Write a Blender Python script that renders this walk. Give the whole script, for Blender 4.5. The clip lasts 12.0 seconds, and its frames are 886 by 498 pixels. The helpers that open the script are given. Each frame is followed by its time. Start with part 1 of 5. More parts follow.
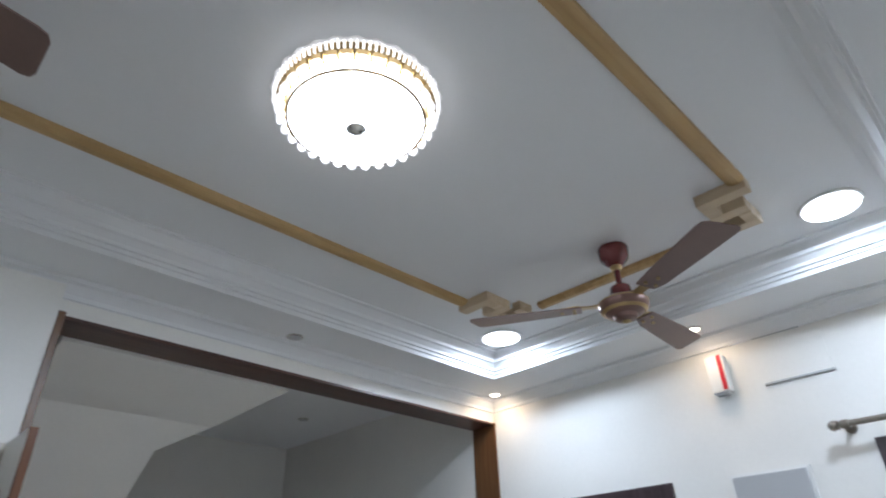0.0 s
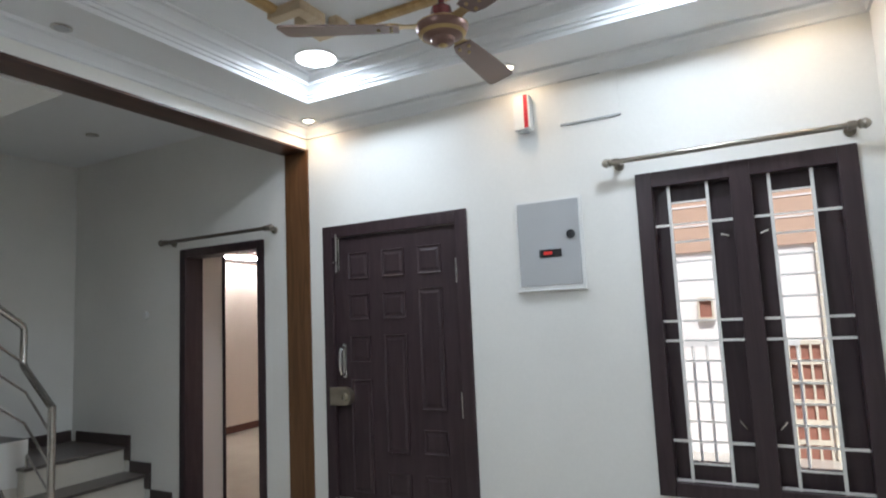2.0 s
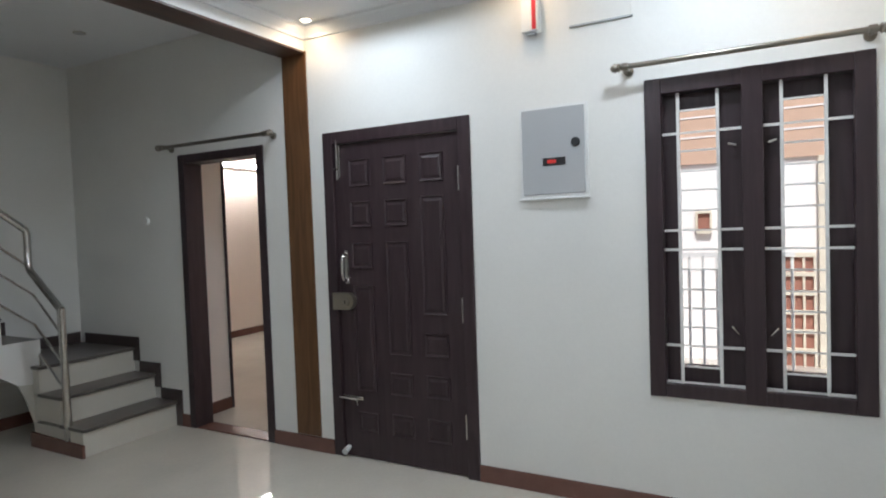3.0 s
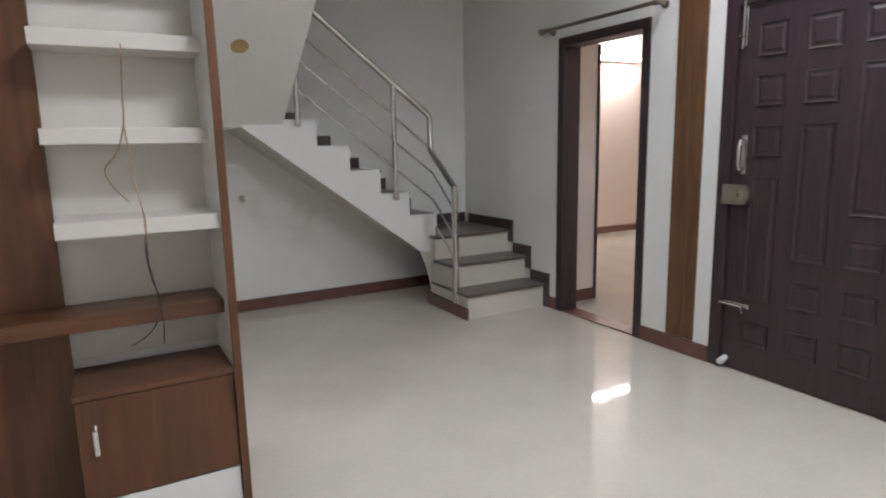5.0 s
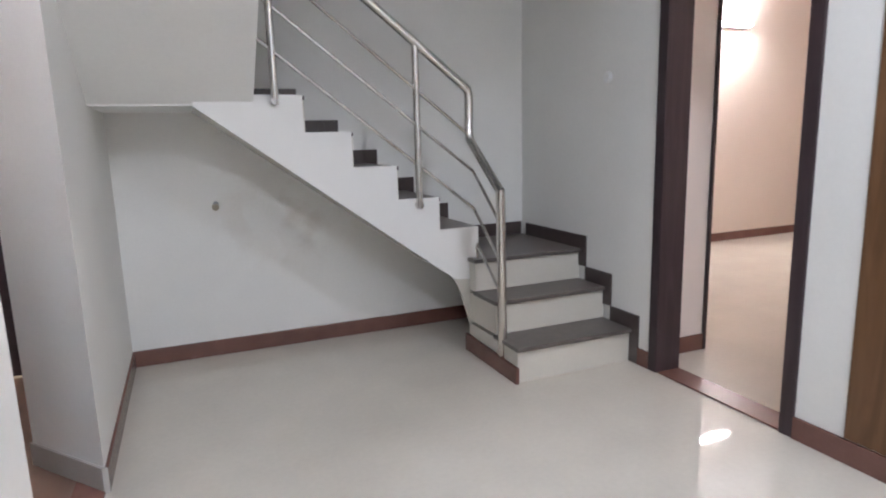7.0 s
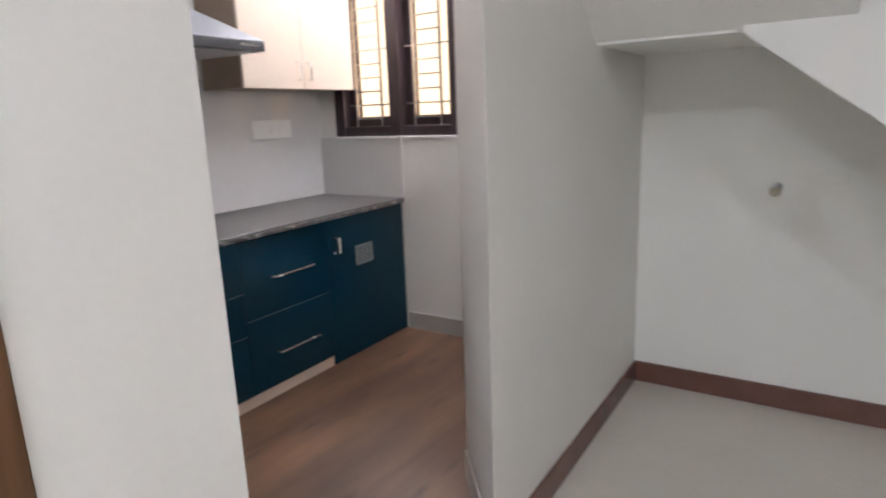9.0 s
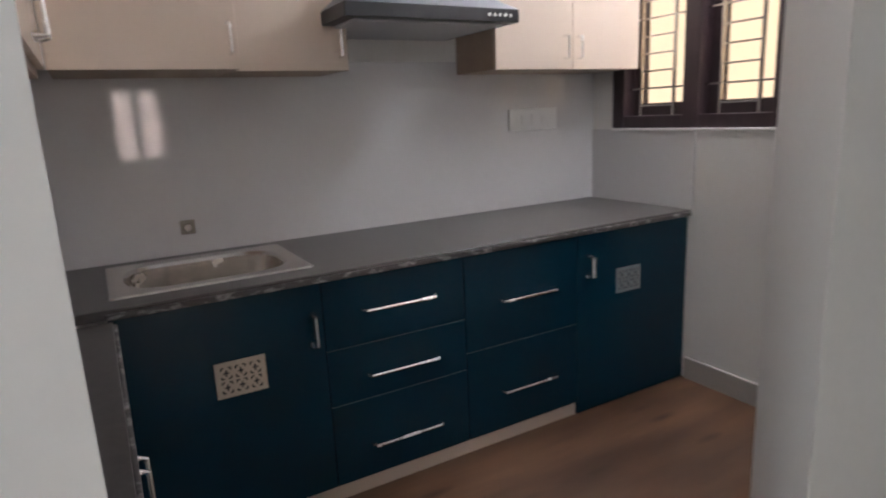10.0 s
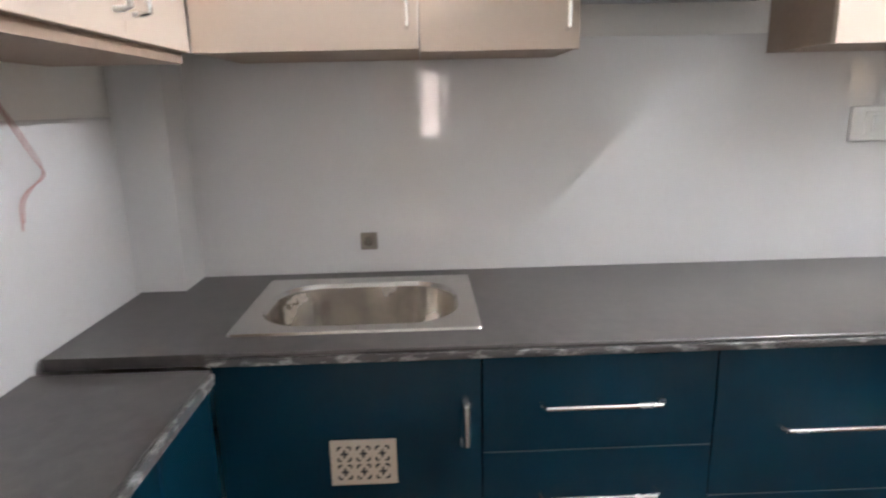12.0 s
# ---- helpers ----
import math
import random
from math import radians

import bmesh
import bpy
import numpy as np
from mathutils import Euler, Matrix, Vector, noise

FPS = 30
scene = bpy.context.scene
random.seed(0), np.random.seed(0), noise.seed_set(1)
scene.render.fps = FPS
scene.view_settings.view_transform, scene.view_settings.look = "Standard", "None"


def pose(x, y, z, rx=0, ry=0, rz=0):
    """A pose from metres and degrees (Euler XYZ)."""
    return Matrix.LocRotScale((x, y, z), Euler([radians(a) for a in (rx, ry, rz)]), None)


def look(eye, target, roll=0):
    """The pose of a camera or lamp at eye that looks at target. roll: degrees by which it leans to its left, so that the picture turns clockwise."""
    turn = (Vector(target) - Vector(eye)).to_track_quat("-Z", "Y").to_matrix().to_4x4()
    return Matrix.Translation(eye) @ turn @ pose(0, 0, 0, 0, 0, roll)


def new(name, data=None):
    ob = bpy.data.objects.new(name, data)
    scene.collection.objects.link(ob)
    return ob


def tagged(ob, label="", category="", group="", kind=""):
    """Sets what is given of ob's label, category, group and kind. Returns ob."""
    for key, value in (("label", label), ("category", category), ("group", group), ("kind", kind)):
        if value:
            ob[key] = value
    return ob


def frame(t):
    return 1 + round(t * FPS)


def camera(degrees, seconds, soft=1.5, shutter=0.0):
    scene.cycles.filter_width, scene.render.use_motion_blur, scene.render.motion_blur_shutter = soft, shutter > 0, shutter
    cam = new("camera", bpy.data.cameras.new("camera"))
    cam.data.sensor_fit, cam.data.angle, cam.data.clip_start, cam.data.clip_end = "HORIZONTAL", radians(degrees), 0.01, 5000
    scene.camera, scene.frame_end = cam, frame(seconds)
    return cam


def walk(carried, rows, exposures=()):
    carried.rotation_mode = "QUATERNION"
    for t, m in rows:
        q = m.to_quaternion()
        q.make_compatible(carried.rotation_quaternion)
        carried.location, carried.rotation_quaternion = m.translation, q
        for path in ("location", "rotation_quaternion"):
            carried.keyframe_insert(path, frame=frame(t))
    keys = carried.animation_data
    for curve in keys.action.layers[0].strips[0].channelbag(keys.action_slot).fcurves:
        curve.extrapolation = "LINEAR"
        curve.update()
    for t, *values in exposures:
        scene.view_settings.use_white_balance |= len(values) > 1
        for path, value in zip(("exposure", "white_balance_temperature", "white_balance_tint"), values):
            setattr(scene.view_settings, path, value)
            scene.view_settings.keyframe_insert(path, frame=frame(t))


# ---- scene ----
cam = camera(72.5, 12.0, 2.0, 0.25)
PATH = [
    (0, (0.413, 1.418, 1.546), (1.648, 2.615, 2.567), -1.9),
    (0.5, (0.451, 1.406, 1.545), (1.89, 2.439, 2.474), -2.5),
    (1, (0.488, 1.409, 1.526), (2.1, 2.369, 2.219), -2.8),
    (1.5, (0.526, 1.407, 1.499), (2.24, 2.349, 1.917), -2.8),
    (2, (0.533, 1.421, 1.472), (2.283, 2.364, 1.688), -2.6),
    (2.5, (0.539, 1.429, 1.463), (2.304, 2.369, 1.488), -2.3),
    (3, (0.522, 1.446, 1.449), (2.281, 2.396, 1.375), -2.0),
    (3.5, (0.505, 1.466, 1.43), (2.208, 2.503, 1.272), -1.1),
    (3.7, (0.499, 1.474, 1.419), (2.121, 2.629, 1.236), -0.3),
    (5.3, (0.579, 1.87, 1.28), (1.492, 3.614, 0.93), -1.9),
    (5.5, (0.644, 1.984, 1.265), (1.554, 3.731, 0.921), -2.2),
    (6, (0.866, 2.277, 1.247), (1.717, 4.053, 0.9), -2.1),
    (6.5, (1.148, 2.554, 1.246), (1.942, 4.355, 0.892), -1.8),
    (6.7, (1.235, 2.687, 1.254), (2.031, 4.488, 0.901), -1.7),
    (8.3, (1.723, 3.558, 1.255), (1.557, 5.512, 0.86), -1.5),
    (8.5, (1.725, 3.688, 1.244), (1.297, 5.598, 0.834), -1.7),
    (9, (1.668, 3.979, 1.244), (0.614, 5.621, 0.806), -2.2),
    (9.5, (1.488, 4.262, 1.236), (0.078, 5.619, 0.824), -2.7),
    (10, (1.347, 4.540, 1.232), (-0.342, 5.495, 0.801), -2.7),
    (10.5, (1.167, 4.609, 1.213), (-0.72, 5.07, 0.728), -2.4),
    (11, (1.022, 4.716, 1.226), (-0.907, 4.653, 0.703), -4.0),
    (11.5, (0.899, 4.859, 1.237), (-1.025, 4.682, 0.721), -3.8),
    (12, (0.81, 4.97, 1.269), (-1.135, 5.026, 0.809), -1.3),
]
EXPOSURE = [(0.0, -0.28, 5720, 12), (0.5, -0.66, 5820, 12), (1.5, -0.34, 5950, 11), (2.5, -0.16, 6000, 10), (3.5, -0.22, 6050, 11), (5.5, 0.62, 6230, 17), (6.5, 0.93, 5950, 18),
            (8.5, 0.74, 6200, 18), (9.5, 0.60, 6230, 15), (10.0, 0.15, 6200, 16), (10.5, 0.44, 6250, 15), (11.0, 1.06, 6350, 13), (11.5, 1.20, 6300, 13), (12.0, 1.25, 6150, 12)]
walk(cam, [(t, look(eye, target, roll)) for t, eye, target, roll in PATH], EXPOSURE)

# ---- world and exposure ----
world = bpy.data.worlds.new("sky_world")
scene.world = world
world.use_nodes = True
wn = world.node_tree.nodes
sky = wn.new("ShaderNodeTexSky")
sky.sky_type, sky.sun_disc = "NISHITA", False
sky.sun_elevation, sky.sun_rotation = radians(46), radians(258)
world.node_tree.links.new(sky.outputs["Color"], wn["Background"].inputs["Color"])
wn["Background"].inputs["Strength"].default_value = 0.15

XD, XW, YS, YB, YK = 3.576, -0.97, 0.95, 6.65, 6.75   # door wall, west wall, south wall, stair wall, kitchen window wall
YP, XJ = 4.02, 0.898                                   # partition face in the living room, its end
ZS, ZT, ZH = 2.746, 2.868, 2.89                          # living ceiling rim, its raised middle, hall ceiling


def lamp(name, kind, place, target, power, colour, size=0.2, size_y=None):
    data = bpy.data.lights.new(name, kind)
    data.energy, data.color = power, colour
    if kind == "AREA":
        data.shape = "DISK" if size_y is None else "RECTANGLE"
        data.size = size
        if size_y is not None:
            data.size_y = size_y
    ob = new(name, data)
    ob.matrix_basis = look(place, target)
    return ob


COOL, WARM, TUBE = (0.86, 0.94, 1.0), (1.0, 0.72, 0.45), (1.0, 0.82, 0.66)
sun = bpy.data.lights.new("sun", "SUN")
sun.energy, sun.angle, sun.color = 5.0, radians(0.5), (1.0, 0.95, 0.88)
new("sun", sun).matrix_basis = look((0, 0, 0), (0.68, 0.145, -0.715))
lamp("big_lamp_light", "AREA", (1.206, 2.525, 2.730), (1.206, 2.525, 0), 18, COOL, 0.46)
ROUND = [(2.957, 3.445), (2.905, 1.70)]
for x, y in ROUND:
    lamp("panel_light", "AREA", (x, y, ZT - 0.03), (x, y, 0), 12.5, COOL, 0.20)
SPOTS = [(3.44, 3.92), (3.39, 2.53), (3.36, 1.22)]
for x, y in SPOTS:
    lamp("spot_light", "AREA", (x, y, ZS - 0.012), (x, y, 0), 1.3, WARM, 0.05)
# Lamp added outside the kitchen window, out of view, in place of sky light.
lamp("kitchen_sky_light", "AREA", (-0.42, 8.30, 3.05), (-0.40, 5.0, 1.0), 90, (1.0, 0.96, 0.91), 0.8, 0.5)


# ---- materials ----
def material(name, colour, rough=0.5, metal=0.0, var=0.06, scale=6.0, fine=120.0, bump=0.05, stretch=(1, 1, 1), spec=0.5, coat=0.0):
    m = bpy.data.materials.new(name)
    m.use_nodes = True
    n, l = m.node_tree.nodes, m.node_tree.links
    b = n["Principled BSDF"]
    b.inputs["Roughness"].default_value, b.inputs["Metallic"].default_value = rough, metal
    b.inputs["Specular IOR Level"].default_value = spec
    b.inputs["Coat Weight"].default_value = coat
    co = n.new("ShaderNodeTexCoord")
    mp = n.new("ShaderNodeMapping")
    mp.inputs["Scale"].default_value = stretch
    l.new(co.outputs["Object"], mp.inputs["Vector"])
    a, c = n.new("ShaderNodeTexNoise"), n.new("ShaderNodeTexNoise")
    a.inputs["Scale"].default_value, c.inputs["Scale"].default_value = scale, fine
    a.inputs["Detail"].default_value, c.inputs["Detail"].default_value = 5, 3
    l.new(mp.outputs["Vector"], a.inputs["Vector"])
    l.new(mp.outputs["Vector"], c.inputs["Vector"])
    add = n.new("ShaderNodeMath")
    add.operation = "MULTIPLY_ADD"
    l.new(c.outputs["Fac"], add.inputs[0])
    add.inputs[1].default_value = 0.4
    l.new(a.outputs["Fac"], add.inputs[2])
    ramp = n.new("ShaderNodeValToRGB")
    e = ramp.color_ramp.elements
    e[0].position, e[1].position = 0.4, 1.0
    e[0].color = (*[max(0, v * (1 - var)) for v in colour], 1)
    e[1].color = (*[min(1, v * (1 + var)) for v in colour], 1)
    l.new(add.outputs[0], ramp.inputs["Fac"])
    l.new(ramp.outputs["Color"], b.inputs["Base Color"])
    rr = n.new("ShaderNodeMapRange")
    rr.inputs["To Min"].default_value, rr.inputs["To Max"].default_value = rough * 0.85, min(1, rough * 1.2)
    l.new(a.outputs["Fac"], rr.inputs["Value"])
    l.new(rr.outputs["Result"], b.inputs["Roughness"])
    if bump:
        bp = n.new("ShaderNodeBump")
        bp.inputs["Strength"].default_value, bp.inputs["Distance"].default_value = bump, 0.002
        l.new(c.outputs["Fac"], bp.inputs["Height"])
        l.new(bp.outputs["Normal"], b.inputs["Normal"])
    return m


def wood(name, dark, light, rough=0.4, axis=2, scale=7.0, bump=0.06):
    m = material(name, light, rough, var=0.1, scale=9, fine=80, bump=bump)
    n, l = m.node_tree.nodes, m.node_tree.links
    co, mp = n["Texture Coordinate"], n["Mapping"]
    s = [scale, scale, scale]
    s[axis] = scale * 0.09
    mp.inputs["Scale"].default_value = s
    wave = n.new("ShaderNodeTexNoise")
    wave.inputs["Scale"].default_value, wave.inputs["Detail"].default_value, wave.inputs["Distortion"].default_value = 2.2, 8, 1.6
    l.new(mp.outputs["Vector"], wave.inputs["Vector"])
    ramp = n.new("ShaderNodeValToRGB")
    e = ramp.color_ramp.elements
    e[0].position, e[1].position = 0.35, 0.68
    e[0].color, e[1].color = (*dark, 1), (*light, 1)
    l.new(wave.outputs["Fac"], ramp.inputs["Fac"])
    l.new(ramp.outputs["Color"], n["Principled BSDF"].inputs["Base Color"])
    for node in n:
        if node.type == "TEX_NOISE" and node != wave:
            node.inputs["Scale"].default_value *= 0.12
    return m


def glow(name, colour, strength):
    m = bpy.data.materials.new(name)
    m.use_nodes = True
    b = m.node_tree.nodes["Principled BSDF"]
    b.inputs["Base Color"].default_value = (0.9, 0.9, 0.9, 1)
    b.inputs["Emission Color"].default_value = (*colour, 1)
    b.inputs["Emission Strength"].default_value = strength
    return m


M_WALL = material("wall_paint", (0.80, 0.79, 0.752), 0.55, var=0.045, scale=1.5, fine=60, bump=0.06)
M_CEIL = material("ceiling_paint", (0.80, 0.81, 0.82), 0.6, var=0.02, scale=1.2, fine=60, bump=0.03)
M_FLOOR = material("cream_floor_tile", (0.60, 0.557, 0.48), 0.04, var=0.07, scale=2.5, fine=40, bump=0.0, spec=0.6)
M_SKIRT = material("brown_skirting_tile", (0.16, 0.075, 0.058), 0.25, var=0.18, scale=8, fine=90, bump=0.02)
M_SSKIRT = material("dark_grey_step_skirting", (0.070, 0.052, 0.048), 0.3, var=0.2, scale=10, fine=120, bump=0.02)
M_GSKIRT = material("grey_skirting_tile", (0.42, 0.40, 0.37), 0.3, var=0.08, scale=8, fine=90, bump=0.02)
M_DOOR = wood("dark_brown_painted_wood", (0.031, 0.018, 0.021), (0.048, 0.029, 0.033), 0.38, 2, 9, 0.05)
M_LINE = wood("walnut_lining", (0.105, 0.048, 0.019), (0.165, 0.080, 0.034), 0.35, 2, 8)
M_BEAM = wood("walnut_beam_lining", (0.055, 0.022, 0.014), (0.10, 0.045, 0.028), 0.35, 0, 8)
M_UNIT = wood("red_brown_laminate", (0.088, 0.033, 0.013), (0.152, 0.058, 0.022), 0.3, 2, 6)
M_UNITX = wood("red_brown_laminate_across", (0.10, 0.040, 0.019), (0.155, 0.066, 0.030), 0.3, 0, 6)
M_WHITE = material("white_laminate", (0.78, 0.77, 0.74), 0.35, var=0.02, scale=2, fine=60, bump=0.02)
# White laminate again, darkened and warmed for the weaker light on the shelves.
M_SHELF = material("shaded_white_laminate", (0.66, 0.615, 0.55), 0.35, var=0.03, scale=2, fine=60, bump=0.02)
M_PLAST = material("white_plastic", (0.80, 0.80, 0.78), 0.3, var=0.02, scale=5, fine=60, bump=0.0)
M_STEEL = material("brushed_steel", (0.62, 0.60, 0.57), 0.22, 1.0, var=0.08, scale=10, fine=200, bump=0.02)
M_CHROME = material("chrome", (0.86, 0.85, 0.83), 0.26, 1.0, var=0.05, scale=10, fine=200, bump=0.0)
M_TREAD = material("grey_granite_tread", (0.115, 0.098, 0.088), 0.3, var=0.3, scale=25, fine=260, bump=0.02)
M_RISER = material("cream_riser_tile", (0.62, 0.59, 0.52), 0.2, var=0.05, scale=3, fine=60, bump=0.01)
M_TRIM = wood("yellow_wood_trim", (0.42, 0.27, 0.10), (0.56, 0.38, 0.17), 0.45, 0, 6)
M_BLOCK = wood("pale_wood_block", (0.50, 0.38, 0.24), (0.62, 0.50, 0.34), 0.5, 1, 6)
M_FANR = material("maroon_fan_enamel", (0.17, 0.035, 0.035), 0.25, 0.2, var=0.1, scale=8, fine=80, bump=0.0, coat=0.5)
M_FANB = material("brown_fan_blade", (0.20, 0.135, 0.115), 0.4, 0.1, var=0.1, scale=6, fine=90, bump=0.02)
M_BRASS = material("antique_brass", (0.45, 0.33, 0.16), 0.3, 1.0, var=0.1, scale=12, fine=90, bump=0.0)
M_ROD = material("antique_steel_rod", (0.30, 0.27, 0.23), 0.3, 1.0, var=0.15, scale=14, fine=120, bump=0.02)
M_GREY = material("grey_enamel_panel", (0.44, 0.45, 0.46), 0.45, var=0.04, scale=3, fine=90, bump=0.02)
M_BLACK = material("black_plastic", (0.02, 0.02, 0.022), 0.35, var=0.1, scale=8, fine=90, bump=0.0)
M_RED = material("red_plastic", (0.55, 0.03, 0.04), 0.35, var=0.1, scale=8, fine=90, bump=0.0)
M_BLUE = material("deep_teal_laminate", (0.0014, 0.0235, 0.041), 0.25, var=0.08, scale=2, fine=60, bump=0.0, spec=0.3)
M_GRAN = material("dark_grey_granite", (0.066, 0.060, 0.056), 0.3, var=0.35, scale=30, fine=320, bump=0.0)
M_GEDGE = material("rough_granite_edge", (0.12, 0.115, 0.11), 0.6, var=0.6, scale=26, fine=90, bump=0.6, stretch=(1, 0.6, 1.5))
ge = M_GEDGE.node_tree.nodes["Color Ramp"].color_ramp
ge.elements[0].position, ge.elements[1].position = 0.72, 1.02
ge.elements[0].color, ge.elements[1].color = (0.062, 0.058, 0.055, 1), (0.52, 0.51, 0.49, 1)
M_CREAM = material("cream_laminate", (0.66, 0.55, 0.45), 0.22, var=0.03, scale=2, fine=60, bump=0.01)
M_CABIN = material("brown_board_edge", (0.34, 0.25, 0.185), 0.5, var=0.14, scale=5, fine=80, bump=0.03)
M_SINK = material("sink_steel", (0.62, 0.58, 0.53), 0.26, 1.0, var=0.42, scale=10, fine=90, bump=0.03)
M_TILE = material("glazed_wall_tile", (0.66, 0.65, 0.64), 0.055, var=0.03, scale=1.5, fine=40, bump=0.0)
M_HOOD = material("hood_steel", (0.30, 0.31, 0.33), 0.5, 1.0, var=0.06, scale=6, fine=180, bump=0.02)
M_VINYL = wood("brown_vinyl_plank", (0.100, 0.051, 0.028), (0.158, 0.083, 0.046), 0.35, 1, 2.2, 0.05)
vn, vl = M_VINYL.node_tree.nodes, M_VINYL.node_tree.links
vb = vn["Principled BSDF"]
vtc = vn["Texture Coordinate"]
blot, knot = vn.new("ShaderNodeTexNoise"), vn.new("ShaderNodeTexVoronoi")
vm = vn.new("ShaderNodeMapping")
vm.inputs["Scale"].default_value = (3.2, 0.9, 1.0)
vl.new(vtc.outputs["Object"], vm.inputs["Vector"])
blot.inputs["Scale"].default_value, blot.inputs["Detail"].default_value = 1.6, 4
knot.inputs["Scale"].default_value = 2.6
vl.new(vm.outputs["Vector"], blot.inputs["Vector"])
vl.new(vm.outputs["Vector"], knot.inputs["Vector"])
kr = vn.new("ShaderNodeMapRange")
kr.inputs["From Min"].default_value, kr.inputs["From Max"].default_value = 0.03, 0.20
kr.inputs["To Min"].default_value, kr.inputs["To Max"].default_value = 0.35, 1.0
vl.new(knot.outputs["Distance"], kr.inputs["Value"])
br = vn.new("ShaderNodeMapRange")
br.inputs["From Min"].default_value, br.inputs["From Max"].default_value = 0.3, 0.7
br.inputs["To Min"].default_value, br.inputs["To Max"].default_value = 0.45, 1.1
vl.new(blot.outputs["Fac"], br.inputs["Value"])
mul = vn.new("ShaderNodeMath")
mul.operation = "MULTIPLY"
vl.new(kr.outputs["Result"], mul.inputs[0])
vl.new(br.outputs["Result"], mul.inputs[1])
mixv = vn.new("ShaderNodeMix")
mixv.data_type, mixv.blend_type = "RGBA", "MULTIPLY"
mixv.inputs["Factor"].default_value = 1.0
vl.new(vb.inputs["Base Color"].links[0].from_socket, mixv.inputs["A"])
vl.new(mul.outputs[0], mixv.inputs["B"])
vl.new(mixv.outputs["Result"], vb.inputs["Base Color"])
M_WARMW = material("peach_wall_paint", (0.80, 0.70, 0.62), 0.6, var=0.03, scale=1.5, fine=60, bump=0.05)
M_WIRE = material("copper_wire_sleeve", (0.36, 0.23, 0.13), 0.5, var=0.2, scale=20, fine=90, bump=0.0)
M_RWIRE = material("red_wire_sleeve", (0.42, 0.17, 0.14), 0.5, var=0.2, scale=20, fine=90, bump=0.0)
M_BWIRE = material("black_wire_sleeve", (0.05, 0.045, 0.05), 0.5, var=0.2, scale=20, fine=90, bump=0.0)
M_FACADE = material("pale_facade", (0.93, 0.88, 0.84), 0.8, var=0.06, scale=1.5, fine=30, bump=0.1)
M_PEACH = material("peach_facade", (0.62, 0.42, 0.30), 0.8, var=0.08, scale=1.5, fine=30, bump=0.1)
M_POST = material("cream_lattice_paint", (0.74, 0.66, 0.52), 0.8, var=0.08, scale=3, fine=40, bump=0.1)
M_RUST = material("red_oxide_paint", (0.34, 0.15, 0.105), 0.6, var=0.2, scale=6, fine=60, bump=0.1)
M_GROUND = material("concrete_ground", (0.42, 0.40, 0.37), 0.85, var=0.15, scale=1.5, fine=40, bump=0.3)
M_GLOW = glow("white_diffuser", (0.95, 0.98, 1.0), 9.0)
M_LOCK = material("dull_lock_metal", (0.50, 0.46, 0.38), 0.3, 1.0, var=0.1, scale=12, fine=90, bump=0.0)
M_PETAL = glow("lit_petal_glass", (1.0, 0.92, 0.82), 0.35)
M_LAMPG = glow("lamp_diffuser", (0.95, 0.98, 1.0), 14.0)
M_SPOT = glow("warm_spot_lens", (1.0, 0.85, 0.6), 14.0)
M_TUBE = glow("tube_glow", (1.0, 0.92, 0.84), 155.0)
# Glow of the tube that is added, unseen, in the kitchen.
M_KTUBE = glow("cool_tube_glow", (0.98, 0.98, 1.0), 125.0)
# Cream wall outside the kitchen window; emission stands in for sunlight on it.
M_BACK = glow("glowing_cream_backdrop", (1.0, 0.76, 0.48), 0.95)
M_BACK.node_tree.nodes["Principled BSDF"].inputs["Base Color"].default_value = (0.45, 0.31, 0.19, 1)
M_DAY = glow("daylight_backdrop_glow", (1.0, 0.84, 0.76), 7.0)
M_FANM = material("bronze_motor_paint", (0.20, 0.115, 0.09), 0.35, 0.4, var=0.12, scale=9, fine=90, bump=0.02)
M_PIER = material("pinkish_white_wall_paint", (0.82, 0.75, 0.70), 0.6, var=0.03, scale=1.5, fine=60, bump=0.05)
M_VENT2 = material("grey_vent_plastic", (0.17, 0.19, 0.19), 0.4, var=0.08, scale=5, fine=80, bump=0.0)
M_BAND = material("pale_edge_banding", (0.055, 0.085, 0.10), 0.4, var=0.15, scale=9, fine=90, bump=0.0)
M_LED = glow("red_display", (1.0, 0.05, 0.03), 0.4)
M_LED.node_tree.nodes["Principled BSDF"].inputs["Base Color"].default_value = (0.25, 0.01, 0.01, 1)


# the same wall paint with faint brown damp stains under the flight
M_STAIN = material("damp_stained_wall_paint", (0.80, 0.79, 0.752), 0.55, var=0.045, scale=1.5, fine=60, bump=0.06)
sn, sl2 = M_STAIN.node_tree.nodes, M_STAIN.node_tree.links
patch = sn.new("ShaderNodeTexNoise")
patch.inputs["Scale"].default_value, patch.inputs["Detail"].default_value, patch.inputs["Distortion"].default_value = 5.5, 6, 0.6
sl2.new(sn["Texture Coordinate"].outputs["Object"], patch.inputs["Vector"])
shift = sn.new("ShaderNodeVectorMath")
shift.operation, shift.inputs[1].default_value = "SUBTRACT", (1.92, 6.65, 0.80)
squash = sn.new("ShaderNodeVectorMath")
squash.operation, squash.inputs[1].default_value = "MULTIPLY", (1.9, 0.0, 2.4)
ball = sn.new("ShaderNodeTexGradient")
ball.gradient_type = "SPHERICAL"
sl2.new(sn["Texture Coordinate"].outputs["Object"], shift.inputs[0])
sl2.new(shift.outputs["Vector"], squash.inputs[0])
sl2.new(squash.outputs["Vector"], ball.inputs["Vector"])
stain_ramp = sn.new("ShaderNodeMapRange")
stain_ramp.inputs["From Min"].default_value, stain_ramp.inputs["From Max"].default_value = 0.46, 0.66
